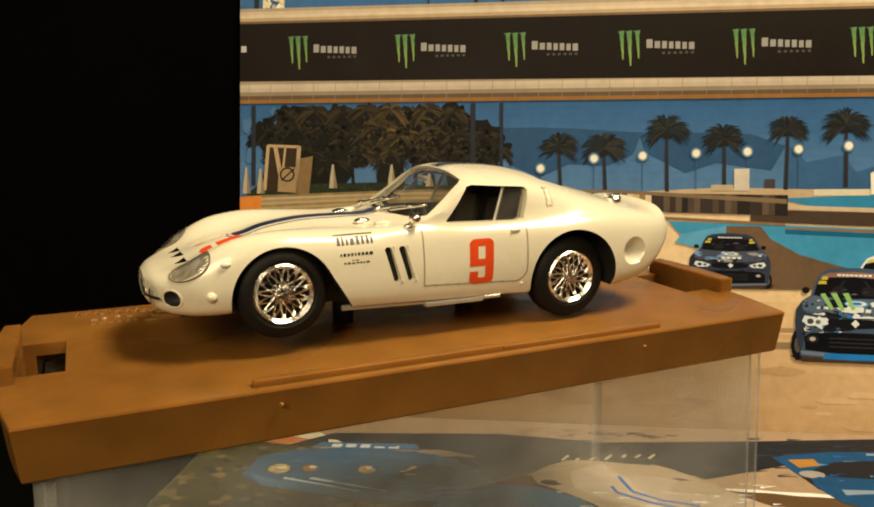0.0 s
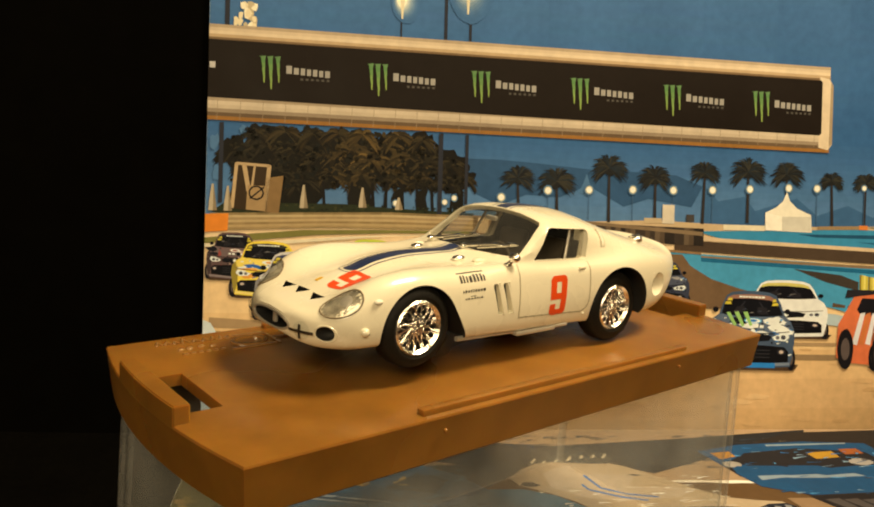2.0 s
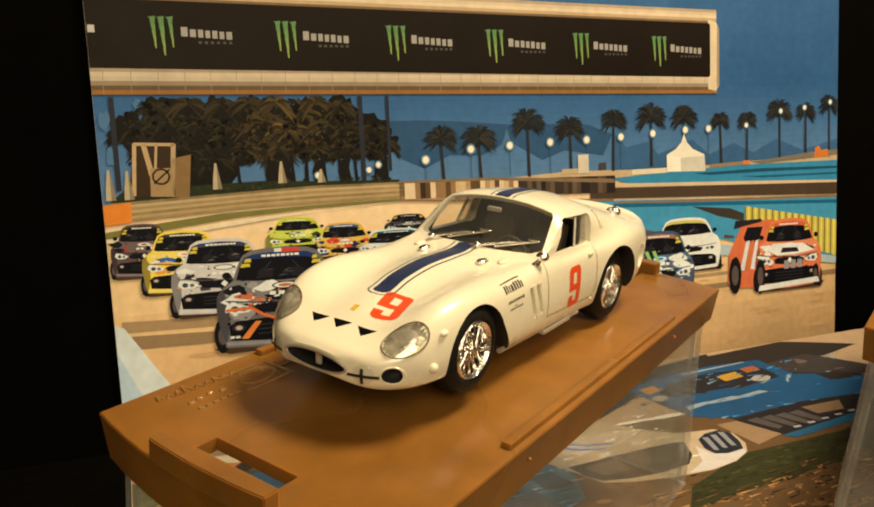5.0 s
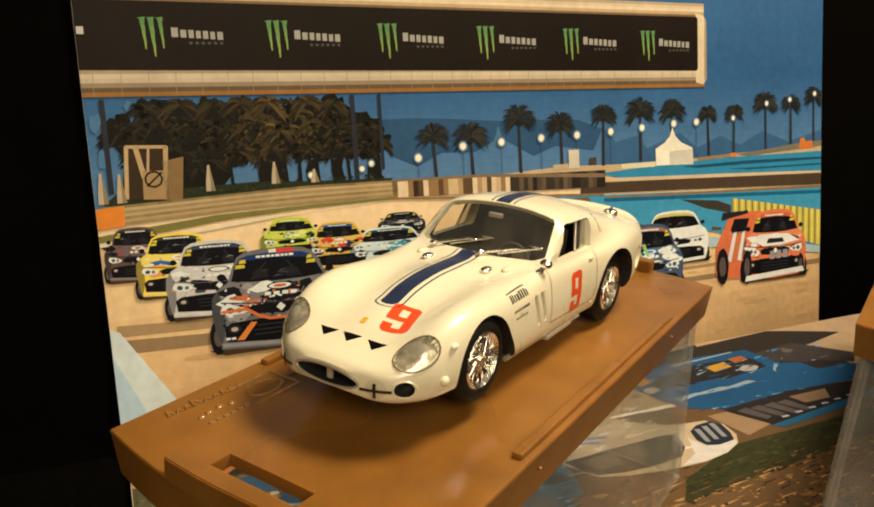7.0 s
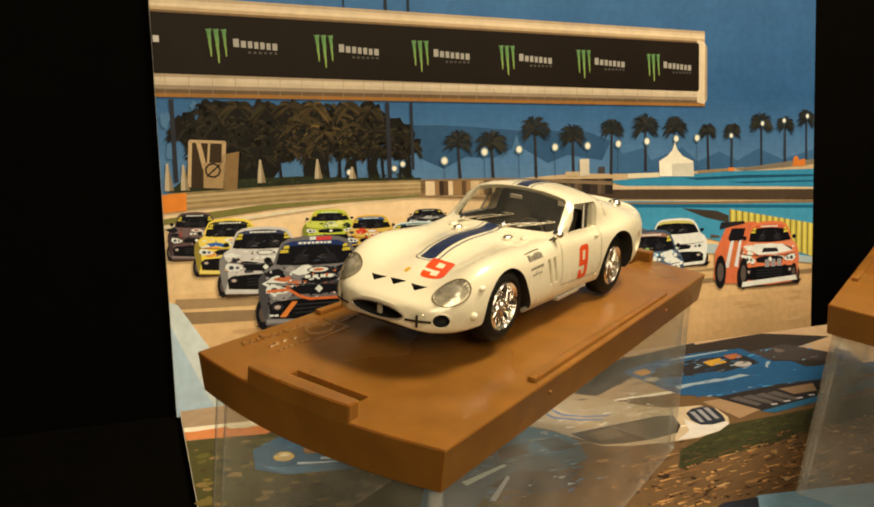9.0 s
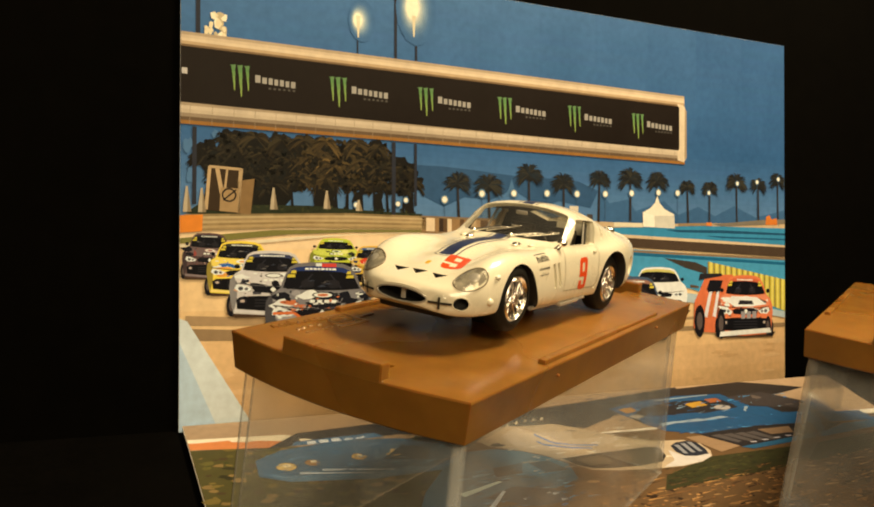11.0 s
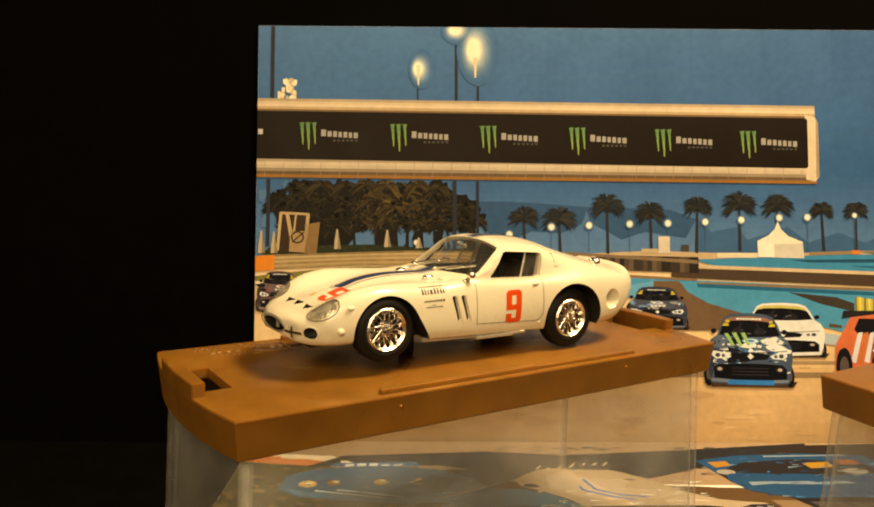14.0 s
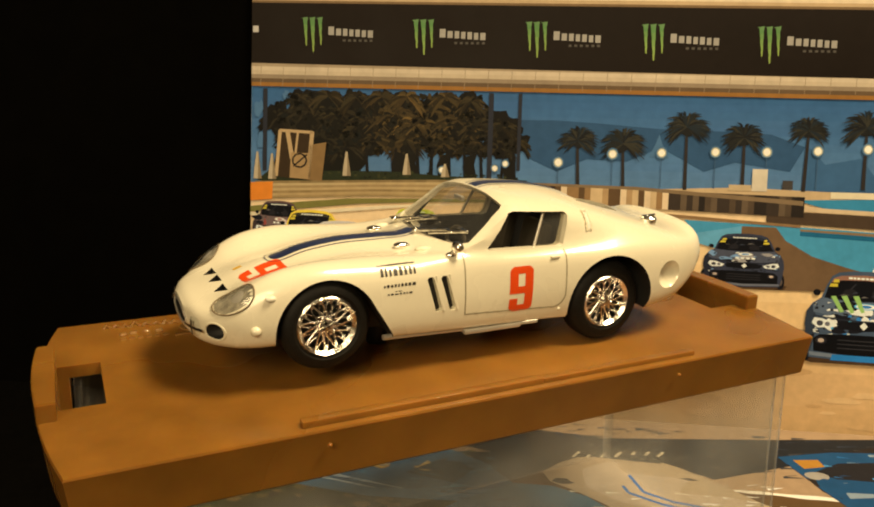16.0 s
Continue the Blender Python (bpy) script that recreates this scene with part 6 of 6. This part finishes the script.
# louvred rear glass of the white car
pr.poly(B, [(65.8, 174), (67.6, 179), (72, 181.4), (78, 182), (80.6, 179.6), (79.6, 174), (77.4, 170.2), (71, 169.4), (66.8, 170.4)], floor_shade_ink(40, 46, 54), 3.2)
for i in range(3):
    pr.stroke(B, 70.6 + i * 3.6, 179.4 + i * 0.7, 68.8 + i * 3.6, 172.0 + i * 0.3, 2.0, 1.6, floor_shade_ink(168, 166, 156), 3.3)
# third blue car near the viewer
D = "blue_car_print:2"
pr.poly(D, [(-44, 150), (-36, 164), (-24, 178), (-10, 188.6), (0, 189), (9, 185.4), (16, 179), (19.4, 173), (16.4, 162.6), (6, 158.4), (-8, 156.6), (-24, 152), (-32, 144)], floor_shade_ink(88, 136, 154), 2.55)
pr.poly(D, [(-8, 175), (4, 177), (0, 170), (-10, 169)], ink(58, 60, 62), 2.8)
pr.poly(D, [(6, 176.6), (14, 176.6), (17, 169), (8, 169)], ink(72, 66, 60), 2.8)
pr.stroke(D, -26, 160, -10, 166, 2.2, 1.2, ink(206, 220, 220), 2.9)
pr.stroke(D, -22, 150, -12, 160, 1.6, 1.0, ink(200, 204, 196), 2.9)
pr.poly(D, [(-20, 157), (-7, 149), (6, 150), (4, 158), (-8, 162)], ink(54, 62, 70), 2.8)
for i in range(14):
    pr.disc(D, rng.uniform(-18, 4), rng.uniform(148, 158), rng.uniform(0.5, 1.5), ink(*rng.choice([(196, 196, 186), (60, 90, 120), (30, 34, 40)])), 3.0, 0.5, 7, 0.3, rng)
for nm, x0, x1, y0, y1, cs in ((A, -76, -14, 178, 202, [(58, 108, 132), (38, 82, 108), (90, 140, 158), (34, 60, 76)]), (B, 4, 60, 168, 200, [(214, 196, 156), (190, 168, 128), (232, 218, 186), (160, 140, 108)]),
                               (C, 74, 160, 188, 214, [(40, 100, 138), (28, 74, 104), (70, 130, 158), (60, 56, 52), (120, 140, 144)]), (D, -24, 14, 150, 174, [(70, 134, 160), (48, 106, 134), (110, 156, 170), (44, 60, 70)]),
                               ("dark_print", -10, 100, 202, 222, [(58, 56, 52), (36, 36, 36), (84, 74, 60), (50, 56, 60)])):
    for i in range(140):
        x, y, ln = rng.uniform(x0, x1), rng.uniform(y0, y1), rng.uniform(1, 6)
        pr.stroke(nm, x, y, x + ln, y + ln * rng.uniform(-0.1, 0.3), rng.uniform(0.2, 0.9), 0.1, ink(*rng.choice(cs)), (2.15 if nm == "dark_print" else 2.74) + 0.00025 * i)
pr.poly("blue_paper_print", [(36, 126), (53, 130), (67, 128.4), (100, 124), (100, 110), (44, 110)], floor_shade_ink(150, 190, 200), 3.0)
pr.poly("blue_paper_print", [(24, 124), (40, 130), (52, 129.4), (44, 120)], floor_shade_ink(40, 44, 50), 3.1)
pr.lay()
